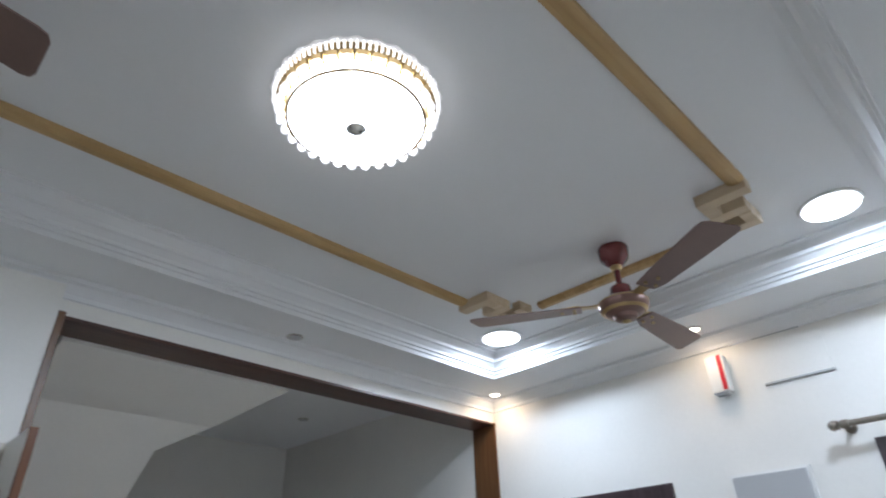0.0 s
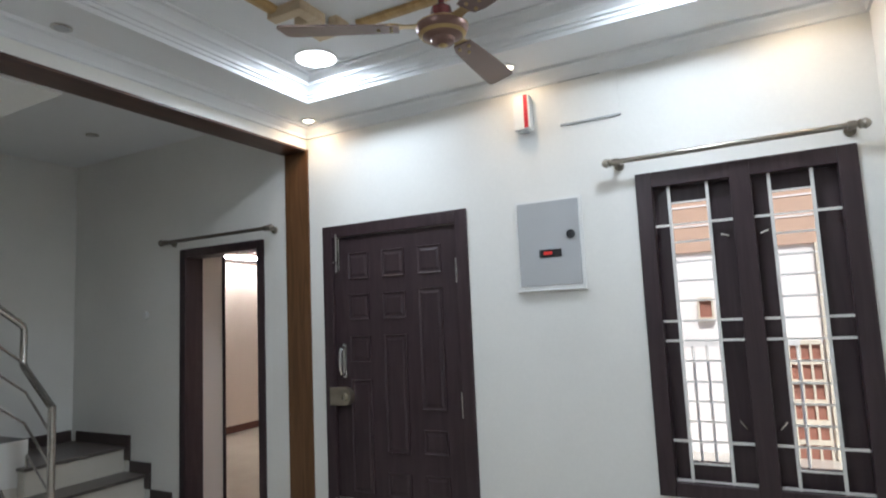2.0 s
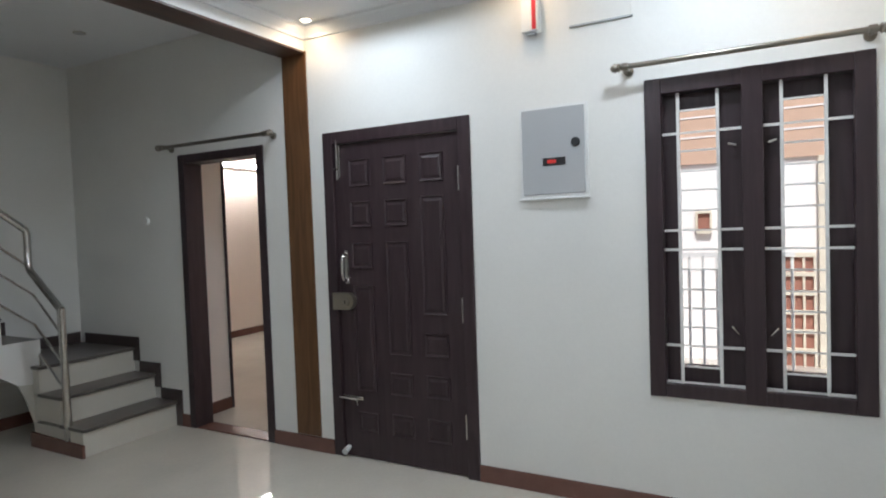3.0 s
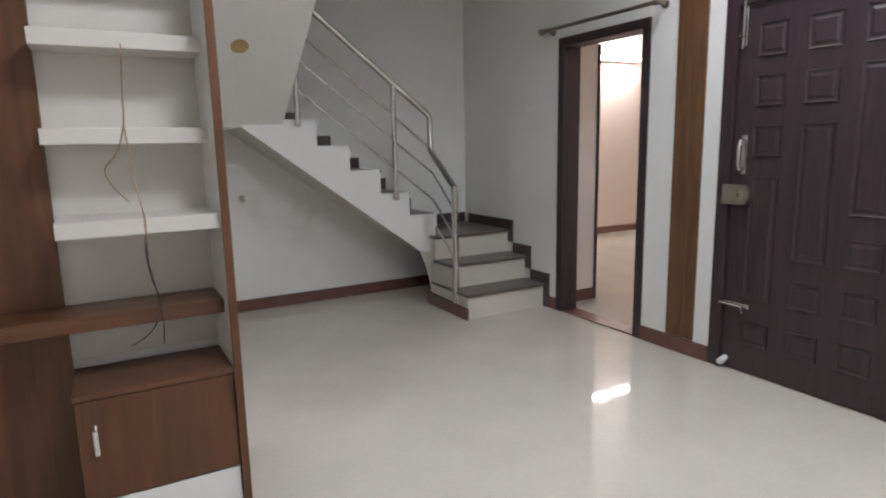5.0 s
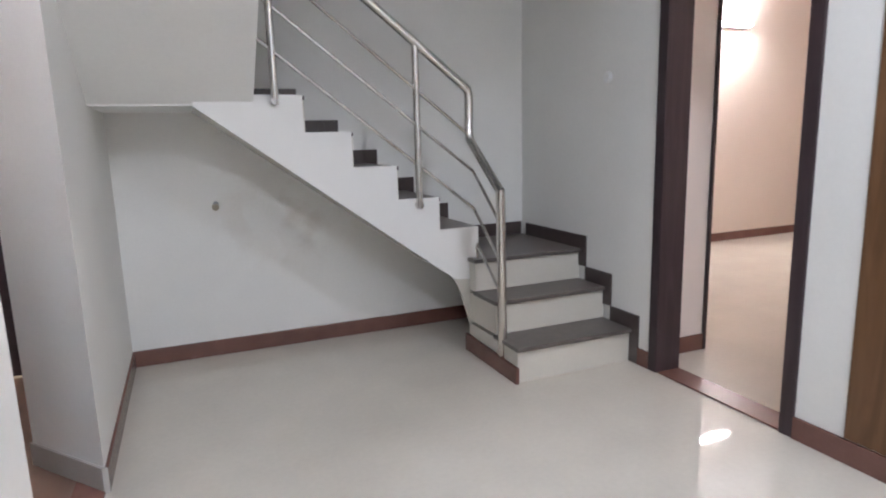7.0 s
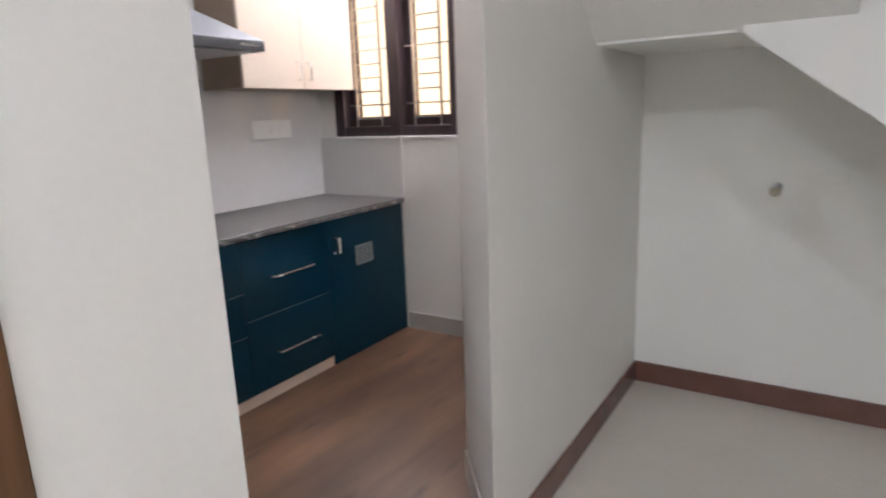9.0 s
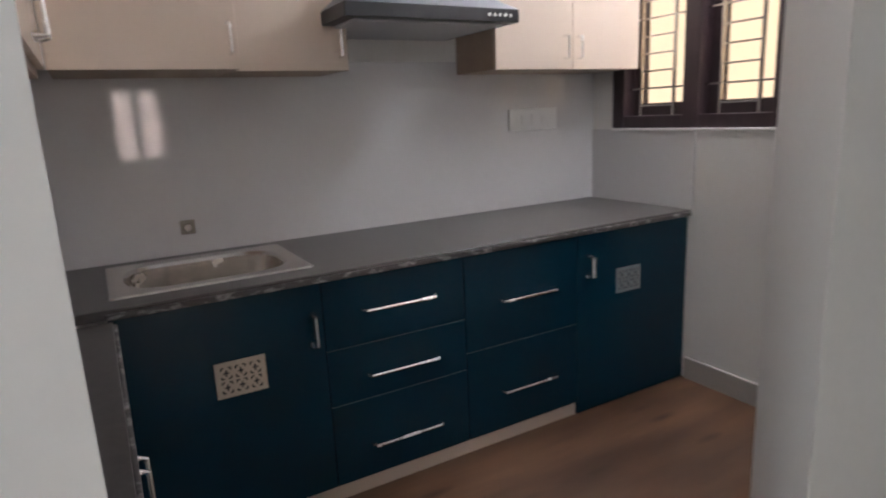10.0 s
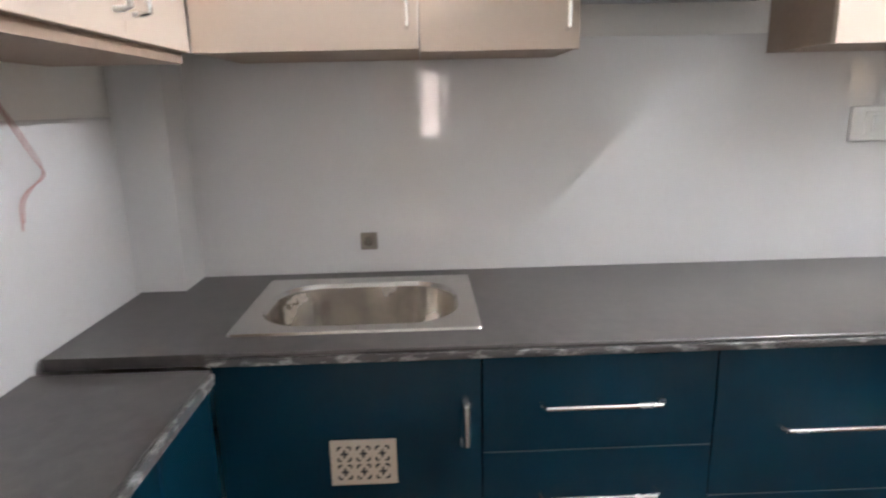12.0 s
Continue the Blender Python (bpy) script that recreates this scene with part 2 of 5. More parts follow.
sl2.new(patch.outputs["Fac"], stain_ramp.inputs["Value"])
stain_fac = sn.new("ShaderNodeMath")
stain_fac.operation = "MULTIPLY"
sl2.new(stain_ramp.outputs["Result"], stain_fac.inputs[0])
sl2.new(ball.outputs["Fac"], stain_fac.inputs[1])
stain_mix = sn.new("ShaderNodeMix")
stain_mix.data_type = "RGBA"
stain_mix.inputs["B"].default_value = (0.68, 0.64, 0.58, 1)
sl2.new(stain_fac.outputs[0], stain_mix.inputs["Factor"])
sl2.new(sn["Principled BSDF"].inputs["Base Color"].links[0].from_socket, stain_mix.inputs["A"])
sl2.new(stain_mix.outputs["Result"], sn["Principled BSDF"].inputs["Base Color"])


# ---- mesh tools ----
def box(bm, x0, x1, y0, y1, z0, z1, bevel=0.0):
    r = bmesh.ops.create_cube(bm, size=1.0)
    vs = r["verts"]
    for v in vs:
        v.co = Vector((x0 + (v.co.x + 0.5) * (x1 - x0), y0 + (v.co.y + 0.5) * (y1 - y0), z0 + (v.co.z + 0.5) * (z1 - z0)))
    if bevel:
        es = {e for v in vs for e in v.link_edges}
        bmesh.ops.bevel(bm, geom=list(es), offset=bevel, segments=2, affect="EDGES", profile=0.5)
    return bm


def rod(bm, a, b, r0, r1=None, seg=12):
    a, b = Vector(a), Vector(b)
    r1 = r0 if r1 is None else r1
    d = (b - a)
    m = Matrix.Translation((a + b) / 2) @ d.to_track_quat("Z", "Y").to_matrix().to_4x4()
    bmesh.ops.create_cone(bm, cap_ends=True, segments=seg, radius1=r0, radius2=r1, depth=d.length, matrix=m)
    return bm


def tube(bm, pts, r, seg=10):
    pts = [Vector(p) for p in pts]
    rings = []
    for i, p in enumerate(pts):
        d = (pts[min(i + 1, len(pts) - 1)] - pts[max(i - 1, 0)]).normalized()
        u = d.orthogonal().normalized() if i == 0 else (rings_u - d * rings_u.dot(d)).normalized()
        rings_u = u
        w = d.cross(u)
        rings.append([bm.verts.new(p + r * (math.cos(k * math.tau / seg) * u + math.sin(k * math.tau / seg) * w)) for k in range(seg)])
    for a, b in zip(rings, rings[1:]):
        for k in range(seg):
            bm.faces.new((a[k], a[(k + 1) % seg], b[(k + 1) % seg], b[k]))
    bm.faces.new(rings[0][::-1])
    bm.faces.new(rings[-1])
    return bm


def lathe(bm, profile, cx, cy, seg=32, wave=0.0, lobes=0):
    rings = []
    for r, z, *w in profile:
        amp = w[0] if w else 0.0
        rings.append([bm.verts.new((cx + (r + amp * math.cos(lobes * k * math.tau / seg)) * math.cos(k * math.tau / seg),
                                    cy + (r + amp * math.cos(lobes * k * math.tau / seg)) * math.sin(k * math.tau / seg), z)) for k in range(seg)])
    for a, b in zip(rings, rings[1:]):
        for k in range(seg):
            bm.faces.new((a[k], a[(k + 1) % seg], b[(k + 1) % seg], b[k]))
    bm.faces.new(rings[0][::-1])
    bm.faces.new(rings[-1])
    return bm


def frame_sweep(bm, x0, x1, y0, y1, profile):
    """A mitred moulding round a rectangle; profile: (distance inwards, height)."""
    rings = []
    for d, z in profile:
        rings.append([bm.verts.new(c) for c in ((x0 + d, y0 + d, z), (x1 - d, y0 + d, z), (x1 - d, y1 - d, z), (x0 + d, y1 - d, z))])
    for a, b in zip(rings, rings[1:]):
        for k in range(4):
            bm.faces.new((a[k], a[(k + 1) % 4], b[(k + 1) % 4], b[k]))
    return bm


def prism(bm, pts, axis, lo, hi):
    """Extrudes a closed outline. axis 'y': pts are (x, z); axis 'x': pts are (y, z); axis 'z': pts are (x, y)."""
    def at(p, v):
        return {"x": (v, p[0], p[1]), "y": (p[0], v, p[1]), "z": (p[0], p[1], v)}[axis]
    a = [bm.verts.new(at(p, lo)) for p in pts]
    b = [bm.verts.new(at(p, hi)) for p in pts]
    n = len(pts)
    for k in range(n):
        bm.faces.new((a[k], a[(k + 1) % n], b[(k + 1) % n], b[k]))
    bm.faces.new(a[::-1])
    bm.faces.new(b)
    return bm


ORIGIN = {}


def mesh_of(name, bm, mat, origin, smooth=False):
    bmesh.ops.recalc_face_normals(bm, faces=bm.faces)
    bmesh.ops.translate(bm, vec=-Vector(origin), verts=bm.verts)
    me = bpy.data.meshes.new(name)
    hard = []
    if smooth:
        for k, e in enumerate(bm.edges):
            if len(e.link_faces) == 2:
                a, b = sorted(f.calc_area() for f in e.link_faces)
                if b > 12 * a:
                    hard.append(k)
    bm.to_mesh(me)
    bm.free()
    me.materials.append(mat)
    if smooth:
        me.shade_smooth()
        me.set_sharp_from_angle(angle=radians(35))
        for k in hard:
            me.edges[k].use_edge_sharp = True
    return me


def thing(name, place, label, category, group=""):
    ob = new(name)
    ob.empty_display_size = 0.1
    ob.location = place
    ORIGIN[ob] = Vector(place)
    return tagged(ob, label, category, group)


def part(name, bm, mat, parent, label="", smooth=True):
    o = ORIGIN[parent]
    ob = new(name, mesh_of(name, bm, mat, o, smooth))
    ob.parent = parent
    ORIGIN[ob] = o
    if label:
        tagged(ob, label)
    return ob


def single(name, bm, mat, label, category, group="", kind="", place=(0, 0, 0), smooth=True):
    ob = new(name, mesh_of(name, bm, mat, place, smooth))
    ob.location = place
    ORIGIN[ob] = Vector(place)
    return tagged(ob, label, category, group, kind)


def nb():
    return bmesh.new()


def cells(bm, axis, p0, p1, u0, u1, z0, z1, holes=()):
    """A wall slab from p0 to p1 along its normal, u0 to u1 along it, with holes (ua, ub, za, zb) right through."""
    cuts = sorted({u0, u1, *[h[0] for h in holes], *[h[1] for h in holes]})
    for a, b in zip(cuts, cuts[1:]):
        spans, z = [], z0
        for h in sorted([h for h in holes if h[0] <= a + 1e-6 and h[1] >= b - 1e-6], key=lambda h: h[2]):
            if h[2] > z + 1e-6:
                spans.append((z, h[2]))
            z = h[3]
        if z < z1 - 1e-6:
            spans.append((z, z1))
        for lo, hi in spans:
            box(bm, *((p0, p1, a, b) if axis == "x" else (a, b, p0, p1)), lo, hi)
    bmesh.ops.remove_doubles(bm, verts=bm.verts, dist=1e-5)
    return bm


def structure(name, bm, mat, label, category="wall"):
    return single(name, bm, mat, label, category, kind="structure", smooth=False)


# ---- structure ----
structure("floor", box(nb(), XW - 0.2, 9.0, YS - 0.2, 8.3, -0.12, 0.0), M_FLOOR, "glossy cream vitrified tile floor", "floor")
structure("floor_kitchen", box(nb(), XW, 0.87, 4.155, YK, 0.0, 0.006), M_VINYL, "brown wood-look vinyl kitchen floor", "floor")
structure("threshold_kitchen", prism(nb(), [(0.85, 4.41), (0.945, 4.525), (0.98, 5.240), (0.87, 5.37)], "z", 0.0, 0.010), M_SKIRT, "brown granite threshold strip of the kitchen opening", "threshold")
structure("threshold_bedroom", box(nb(), XD - 0.002, XD + 0.14, 4.52, 5.235, 0.0, 0.010, 0.003), M_SKIRT, "brown granite threshold of the bedroom door", "threshold")

DOOR, BED, WIN = (2.90, 3.935), (4.453, 5.305), (1.05, 1.965)
structure("wall_east", cells(nb(), "x", XD, XD + 0.15, YS - 0.15, YB + 0.15, 0, 3.0,
          [(DOOR[0] + 0.03, DOOR[1] - 0.03, 0, 2.035), (BED[0] + 0.03, BED[1] - 0.03, 0, 2.015), (WIN[0] + 0.02, WIN[1] - 0.02, 0.61, 2.095)]),
          M_WALL, "white painted wall with the entrance door and window")
structure("wall_south", box(nb(), XW - 0.15, XD, YS - 0.15, YS, 0, 3.0), M_WALL, "plain white painted living room wall")
structure("wall_west", box(nb(), XW - 0.15, XW, YS, YK + 0.15, 0, 3.0), M_WALL, "white painted outer wall")
structure("wall_partition", box(nb(), XW, XJ, YP, 4.155, 0, 3.0), M_WALL, "white painted wall between living room and kitchen")
structure("wall_stub", prism(nb(), [(0.85, 4.155), (0.921, 4.155), (0.921, 4.245), (0.942, 4.517), (0.85, 4.40)], "z", 0, 3.0), M_WALL, "short white wall beside the kitchen opening")
structure("wall_pillar", prism(nb(), [(0.985, 5.250), (0.985, YB), (0.697, YB + 0.1), (0.697, 5.598)], "z", 0, 3.0), M_WALL, "white painted wall between hall and kitchen")
structure("wall_lintel_kitchen", box(nb(), 0.86, 0.935, 4.40, 5.37, 2.35, 3.0), M_WALL, "white painted lintel above the kitchen opening")
structure("wall_north", box(nb(), 0.985, XD, YB, YB + 0.15, 0, 3.0), M_STAIN, "white painted wall with faint damp stains behind the staircase")
structure("wall_kitchen_north", cells(nb(), "y", YK, YK + 0.15, XW, 0.985, 0, 3.0, [(-0.80, 0.03, 1.15, 2.05), (0.07, 0.83, 0, 2.03)]),
          M_WALL, "white painted kitchen wall with window and back door")
structure("beam", box(nb(), XJ, XD, 4.06, 4.245, 2.605, 3.0), M_WALL, "white painted ceiling beam between living room and hall", "beam")
structure("ceiling_hall", box(nb(), 0.87, XD, 4.245, YB, ZH, 3.0), M_CEIL, "white flat hall ceiling", "ceiling")
structure("ceiling_kitchen", box(nb(), XW, 0.87, 4.155, YK, 2.72, 3.0), M_CEIL, "white flat kitchen ceiling", "ceiling")

# living room ceiling: rim, raised middle, mouldings
RX0, RX1, RY0, RY1 = -0.66, 3.20, 1.42, 3.72
bm = nb()
box(bm, XW, RX0, YS, YP, ZS, 3.05)
box(bm, RX1, XD, YS, 4.06, ZS, 3.05)
box(bm, RX0, RX1, YS, RY0, ZS, 3.05)
box(bm, RX0, RX1, RY1, YP, ZS, 3.05)
box(bm, XJ, RX1, YP, 4.06, ZS, 3.05)
structure("ceiling_rim", bm, M_CEIL, "white dropped gypsum ceiling rim", "ceiling")
structure("ceiling_middle", box(nb(), RX0, RX1, RY0, RY1, ZT, 3.05), M_CEIL, "white raised middle of the gypsum ceiling", "ceiling")
bm = nb()
frame_sweep(bm, RX0, RX1, RY0, RY1, [(-0.02, ZS - 0.002), (0.0, ZS - 0.004), (0.004, ZS + 0.016), (0.014, ZS + 0.018), (0.016, ZS + 0.032), (0.028, ZS + 0.034),
                                     (0.031, ZS + 0.048), (0.052, ZS + 0.066), (0.066, ZS + 0.070), (0.069, ZS + 0.084), (0.095, ZT - 0.010), (0.118, ZT - 0.008), (0.120, ZT + 0.01)])
structure("trim_recess", bm, M_CEIL, "white stepped plaster moulding round the ceiling recess", "moulding")
bm = nb()
frame_sweep(bm, XW, XD, YS, 4.06, [(0.0, ZS - 0.075), (0.012, ZS - 0.072), (0.016, ZS - 0.055), (0.045, ZS - 0.022), (0.066, ZS - 0.016), (0.070, ZS + 0.002)])
structure("trim_cornice", bm, M_CEIL, "white plaster cornice under the ceiling rim", "moulding")

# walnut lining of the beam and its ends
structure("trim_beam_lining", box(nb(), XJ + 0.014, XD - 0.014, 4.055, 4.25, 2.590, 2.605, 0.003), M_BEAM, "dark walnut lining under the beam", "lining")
structure("trim_post_east", box(nb(), XD - 0.012, XD, 4.045, 4.245, 0.10, 2.605, 0.003), M_LINE, "walnut strip on the wall under the beam", "lining")
structure("trim_post_west", box(nb(), XJ, 0.927, 4.016, 4.245, 0.0, 2.605, 0.003), M_LINE, "walnut strip on the end of the partition wall", "lining")


def skirting(name, x0, x1, y0, y1, mat=M_SKIRT, h=0.095, label="brown tile skirting"):
    return structure(name, box(nb(), x0, x1, y0, y1, 0.0, h, 0.002), mat, label, "skirting")


skirting("baseboard_east_a", XD - 0.012, XD, YS, DOOR[0])
skirting("baseboard_east_b", XD - 0.014, XD, DOOR[1], BED[0])
skirting("baseboard_east_c", XD - 0.012, XD, BED[1], 5.43)
skirting("baseboard_north", 0.985, XD, YB - 0.012, YB)
skirting("baseboard_pillar", 0.985, 0.997, 5.250, YB - 0.012)
structure("baseboard_pillar_end", prism(nb(), [(0.997, 5.247), (0.985, 5.260), (0.694, 5.608), (0.685, 5.600), (0.978, 5.243)], "z", 0.0, 0.10), M_GSKIRT, "grey tile skirting of the kitchen opening", "skirting")
skirting("baseboard_kitchen_north", -0.36, 0.03, YK - 0.012, YK, M_GSKIRT, 0.105, "grey tile skirting in the kitchen")
skirting("baseboard_south", XW, XD, YS, YS + 0.012)
skirting("baseboard_west", XW, XW + 0.012, YS, YP)

# bedroom behind the open doorway
structure("wall_bedroom_pier", box(nb(), XD + 0.15, 4.08, 5.42, 5.57, 0, 3.0), M_PIER, "pinkish white wall pier inside the bedroom door")
structure("wall_bedroom_edge", box(nb(), 4.065, 4.085, 5.405, 5.42, 0.0, 2.05), M_DOOR, "dark wooden edge strip at the end of the pier", "trim")
structure("wall_bedroom_north", box(nb(), 3.73, 9.0, 8.05, 8.2, 0, 3.0), M_WARMW, "peach painted bedroom wall")
structure("wall_bedroom_east", cells(nb(), "x", 8.85, 9.0, 3.5, 8.05, 0, 3.0, [(4.88, 5.78, 0.65, 1.96)]), M_WARMW, "peach painted bedroom wall")
structure("wall_bedroom_south", box(nb(), XD + 0.15, 8.85, 3.9, 4.05, 0, 3.0), M_WARMW, "peach painted bedroom wall")
structure("wall_bedroom_west", box(nb(), XD + 0.15, XD + 0.25, 5.57, 8.05, 0, 3.0), M_WARMW, "peach painted bedroom wall")
structure("ceiling_bedroom", box(nb(), XD + 0.15, 9.0, 3.9, 8.2, 2.9, 3.05), M_CEIL, "white bedroom ceiling", "ceiling")
skirting("baseboard_bedroom_north", 3.9, 8.85, 8.035, 8.05)
skirting("baseboard_bedroom_pier", XD + 0.15, 4.065, 5.408, 5.42)


# ---- staircase ----
RISE, RUN = 0.1865, 0.243
SX = 2.85                       # open side of the lower steps
SY = 6.03                       # face of the flight that climbs along the wall
stair = thing("staircase", (2.2, 6.2, 0), "cream staircase with dark grey granite treads and a winding start", "staircase")
LOW = 0.19                      # rise of the three winding steps
lower_y = [5.46, 5.70, 5.945]
for i, y in enumerate(lower_y):
    bm = box(nb(), SX, XD - 0.001, y, 6.03 if i < 2 else YB - 0.001, i * LOW + (0.07 if i == 2 else 0), (i + 1) * LOW - 0.022)
    part("riser", bm, M_RISER, stair, "", False)
    if i == 2:
        part("riser", box(nb(), SX, XD - 0.001, y, 6.03, i * LOW, i * LOW + 0.07), M_RISER, stair, "", False)
    part("tread", box(nb(), SX - 0.012, XD - 0.001, y - 0.022, (lower_y + [YB - 0.001])[i + 1] + (0.01 if i < 2 else 0), (i + 1) * LOW - 0.022, (i + 1) * LOW, 0.004), M_TREAD, stair, "grey granite tread")
N = 9
flight_x = [2.91 - k * RUN for k in range(N)]
# white side board of the flight, and the flight itself behind it
bm = nb()
side = [(2.91, 0.46)]
for k in range(5):
    side += [(flight_x[k], (4 + k) * RISE + 0.003), (flight_x[k] - RUN, (4 + k) * RISE + 0.003)]
side += [(1.424, 8 * RISE + 0.003), (1.424, 1.440), (2.755, 0.450), (2.86, 0.44)]
prism(bm, side, "y", SY - 0.012, SY)
part("side_board", bm, M_WHITE, stair, "white painted side of the flight", False)
bm = nb()
body = [(2.905, 0.40)]
for k in range(N):
    body += [(flight_x[k], (4 + k) * RISE - 0.022), (flight_x[k] - RUN, (4 + k) * RISE - 0.022)]
xl = flight_x[-1] - RUN
body += [(xl, 1.60), (1.00, 1.60), (1.424, 1.445), (2.755, 0.475), (2.85, 0.44)] if xl < 1.0 else [(xl, 1.43), (1.424, 1.445), (2.755, 0.475), (2.85, 0.44)]
prism(bm, body, "y", SY, YB - 0.001)
part("flight", bm, M_RISER, stair, "", False)
for k in range(N):
    z = (4 + k) * RISE
    part("tread", box(nb(), flight_x[k] - RUN - 0.004, flight_x[k] + 0.015, SY + 0.001, YB - 0.001, z - 0.022, z, 0.004), M_TREAD, stair, "grey granite tread")
    part("riser", box(nb(), flight_x[k] - 0.001, flight_x[k] + 0.008, SY + 0.002, YB - 0.002, z - RISE + 0.002, z - 0.022), M_RISER, stair, "", False)
    part("wall_skirt", box(nb(), flight_x[k] - RUN - 0.006, flight_x[k] - 0.006, YB - 0.012, YB - 0.002, z, z + 0.085, 0.001), M_SSKIRT, stair, "dark stepped granite skirting")
    part("wall_skirt", box(nb(), flight_x[k] - 0.006, flight_x[k] + 0.080, YB - 0.0125, YB - 0.002, z - RISE + 0.085, z + 0.085, 0.001), M_SSKIRT, stair, "dark stepped granite skirting")
part("wall_skirt", box(nb(), 2.90, XD - 0.012, YB - 0.012, YB - 0.002, 3 * LOW, 3 * LOW + 0.09, 0.001), M_SSKIRT, stair, "dark stepped granite skirting")
for i, y in enumerate(lower_y):
    z = (i + 1) * LOW
    y1 = (lower_y + [YB])[i + 1]
    part("wall_skirt", box(nb(), XD - 0.012, XD - 0.001, y - 0.07, y1 - 0.07, z, z + 0.085, 0.001), M_SSKIRT, stair, "dark stepped granite skirting")
    part("wall_skirt", box(nb(), XD - 0.0125, XD - 0.001, y - 0.07, y - 0.001, z - LOW + (0.085 if i else 0.0), z, 0.001), M_SSKIRT, stair, "dark stepped granite skirting")
bm = nb()
prism(bm, [(5.44, 0.0), (5.44, 0.085), (6.05, 0.10), (6.05, 0.0)], "x", SX - 0.022, SX - 0.002)
part("side_skirt", bm, M_SKIRT, stair, "brown skirting beside the first step", False)
# slanting underside under the first turn
bm = nb()
prism(bm, [(2.755, 0.450), (2.91, 0.47), (2.91, 0.0), (2.852, 0.0), (2.85, 0.15), (2.80, 0.34)], "y", SY - 0.010, SY + 0.004)
part("turn_side", bm, M_RISER, stair, "", False)

# upper flight that turns over the hall
bm = nb()
rows = [(6.035, 1.448, 1.70), (4.886, 2.32, 1.70), (4.72, 2.446, 1.92), (4.25, 2.575, 2.10)]
low = [(bm.verts.new((0.985, y, z)), bm.verts.new((x, y, z))) for y, z, x in rows]
top = [(bm.verts.new((0.985, y + (0.02 if i == 0 else 0), z + 0.55)), bm.verts.new((x, y + (0.02 if i == 0 else 0), z + 0.55))) for i, (y, z, x) in enumerate(rows)]
for i in range(3):
    bm.faces.new((low[i][0], low[i][1], low[i + 1][1], low[i + 1][0]))
    bm.faces.new((top[i][0], top[i + 1][0], top[i + 1][1], top[i][1]))
    bm.faces.new((low[i][1], top[i][1], top[i + 1][1], low[i + 1][1]))
    bm.faces.new((low[i][0], low[i + 1][0], top[i + 1][0], top[i][0]))
bm.faces.new((low[0][0], top[0][0], top[0][1], low[0][1]))
bm.faces.new((low[3][0], low[3][1], top[3][1], top[3][0]))
structure("stair_upper_flight", bm, M_WALL, "white plastered underside of the upper stair flight", "stairs")
structure("stair_landing_underside", box(nb(), 0.985, 1.70, 6.03, YB, 1.444, 1.60), M_WALL, "white plastered underside of the stair landing", "stairs")

sl = thing("downlight", (1.329, 5.46, 1.885), "small unlit recessed downlight in the sloping underside", "downlight", "downlights")
for nm, prof, mt in (("ring", [(0.030, 0.004), (0.050, -0.001), (0.051, -0.006), (0.034, -0.008)], M_TRIM), ("lens", [(0.034, -0.003), (0.032, -0.006), (0.006, -0.007)], M_PLAST)):
    bm = lathe(nb(), prof, 0, 0, 28)
    bmesh.ops.transform(bm, matrix=Matrix.Translation((1.329, 5.46, 1.885)) @ Matrix.Rotation(math.atan2(-0.757, 1), 4, "X"), verts=bm.verts)
    part(nm, bm, mt, sl)

# railing
rail = thing("stair_railing", (2.84, 5.60, 0.06), "brushed stainless steel stair railing with three thin rails", "railing")
RY, SL = 5.990, 0.785


def above(x, z_at_knee):
    return z_at_knee + (2.80 - x) * SL


part("handrail", tube(nb(), [(2.835, 5.600, 0.985), (2.836, 5.64, 1.012), (2.846, 5.92, 1.205), (2.848, 5.975, 1.245), (2.848, RY, 1.28), (2.850, RY, 1.485), (2.842, RY, 1.524), (2.81, RY, 1.552), (1.30, RY, above(1.30, 1.557))], 0.024, 12), M_STEEL, rail)
part("newel_post", rod(nb(), (2.856, 5.630, 0.05), (2.835, 5.602, 0.995), 0.025), M_STEEL, rail)
for x, zb in ((2.54, 0.882), (1.80, 1.446)):
    part("post", rod(nb(), (x, RY, zb), (x, RY, above(x, 1.548)), 0.019), M_STEEL, rail)
    part("bracket", rod(nb(), (x, RY - 0.015, zb + 0.02), (x, SY - 0.012, zb + 0.02), 0.019), M_STEEL, rail)
part("thin_rail", tube(nb(), [(2.848, RY, 1.275), (1.30, RY, above(1.30, 1.328))], 0.009, 8), M_STEEL, rail)
for zk, yl, zl in ((1.128, 5.615, 0.80), (0.916, 5.62, 0.60)):
    part("thin_rail", tube(nb(), [(2.848, yl, zl), (2.872, 5.90, above(2.872, zk) - 0.075), (2.880, RY, above(2.880, zk) - 0.012), (2.868, RY, above(2.868, zk)), (1.30, RY, above(1.30, zk))], 0.009, 8), M_STEEL, rail)
part("thin_rail", tube(nb(), [(2.852, 5.625, 0.42), (2.872, 5.955, 0.655), (2.874, 5.965, 0.63), (2.874, 5.965, 0.40)], 0.009, 8), M_STEEL, rail)


# ---- living room: doors and window ----
def door_frame(name, y0, y1, top, w, label, depth=0.15):
    ob = thing(name, (XD, (y0 + y1) / 2, 0), label, "door frame")
    tagged(ob, kind="structure")
    for a, b in ((y0, y0 + w), (y1 - w, y1)):
        part("jamb", box(nb(), XD - 0.012, XD + depth, a, b, 0.0, top, 0.004), M_DOOR, ob)
    part("head", box(nb(), XD - 0.012, XD + depth, y0 + w, y1 - w, top - w, top, 0.004), M_DOOR, ob)
    return ob


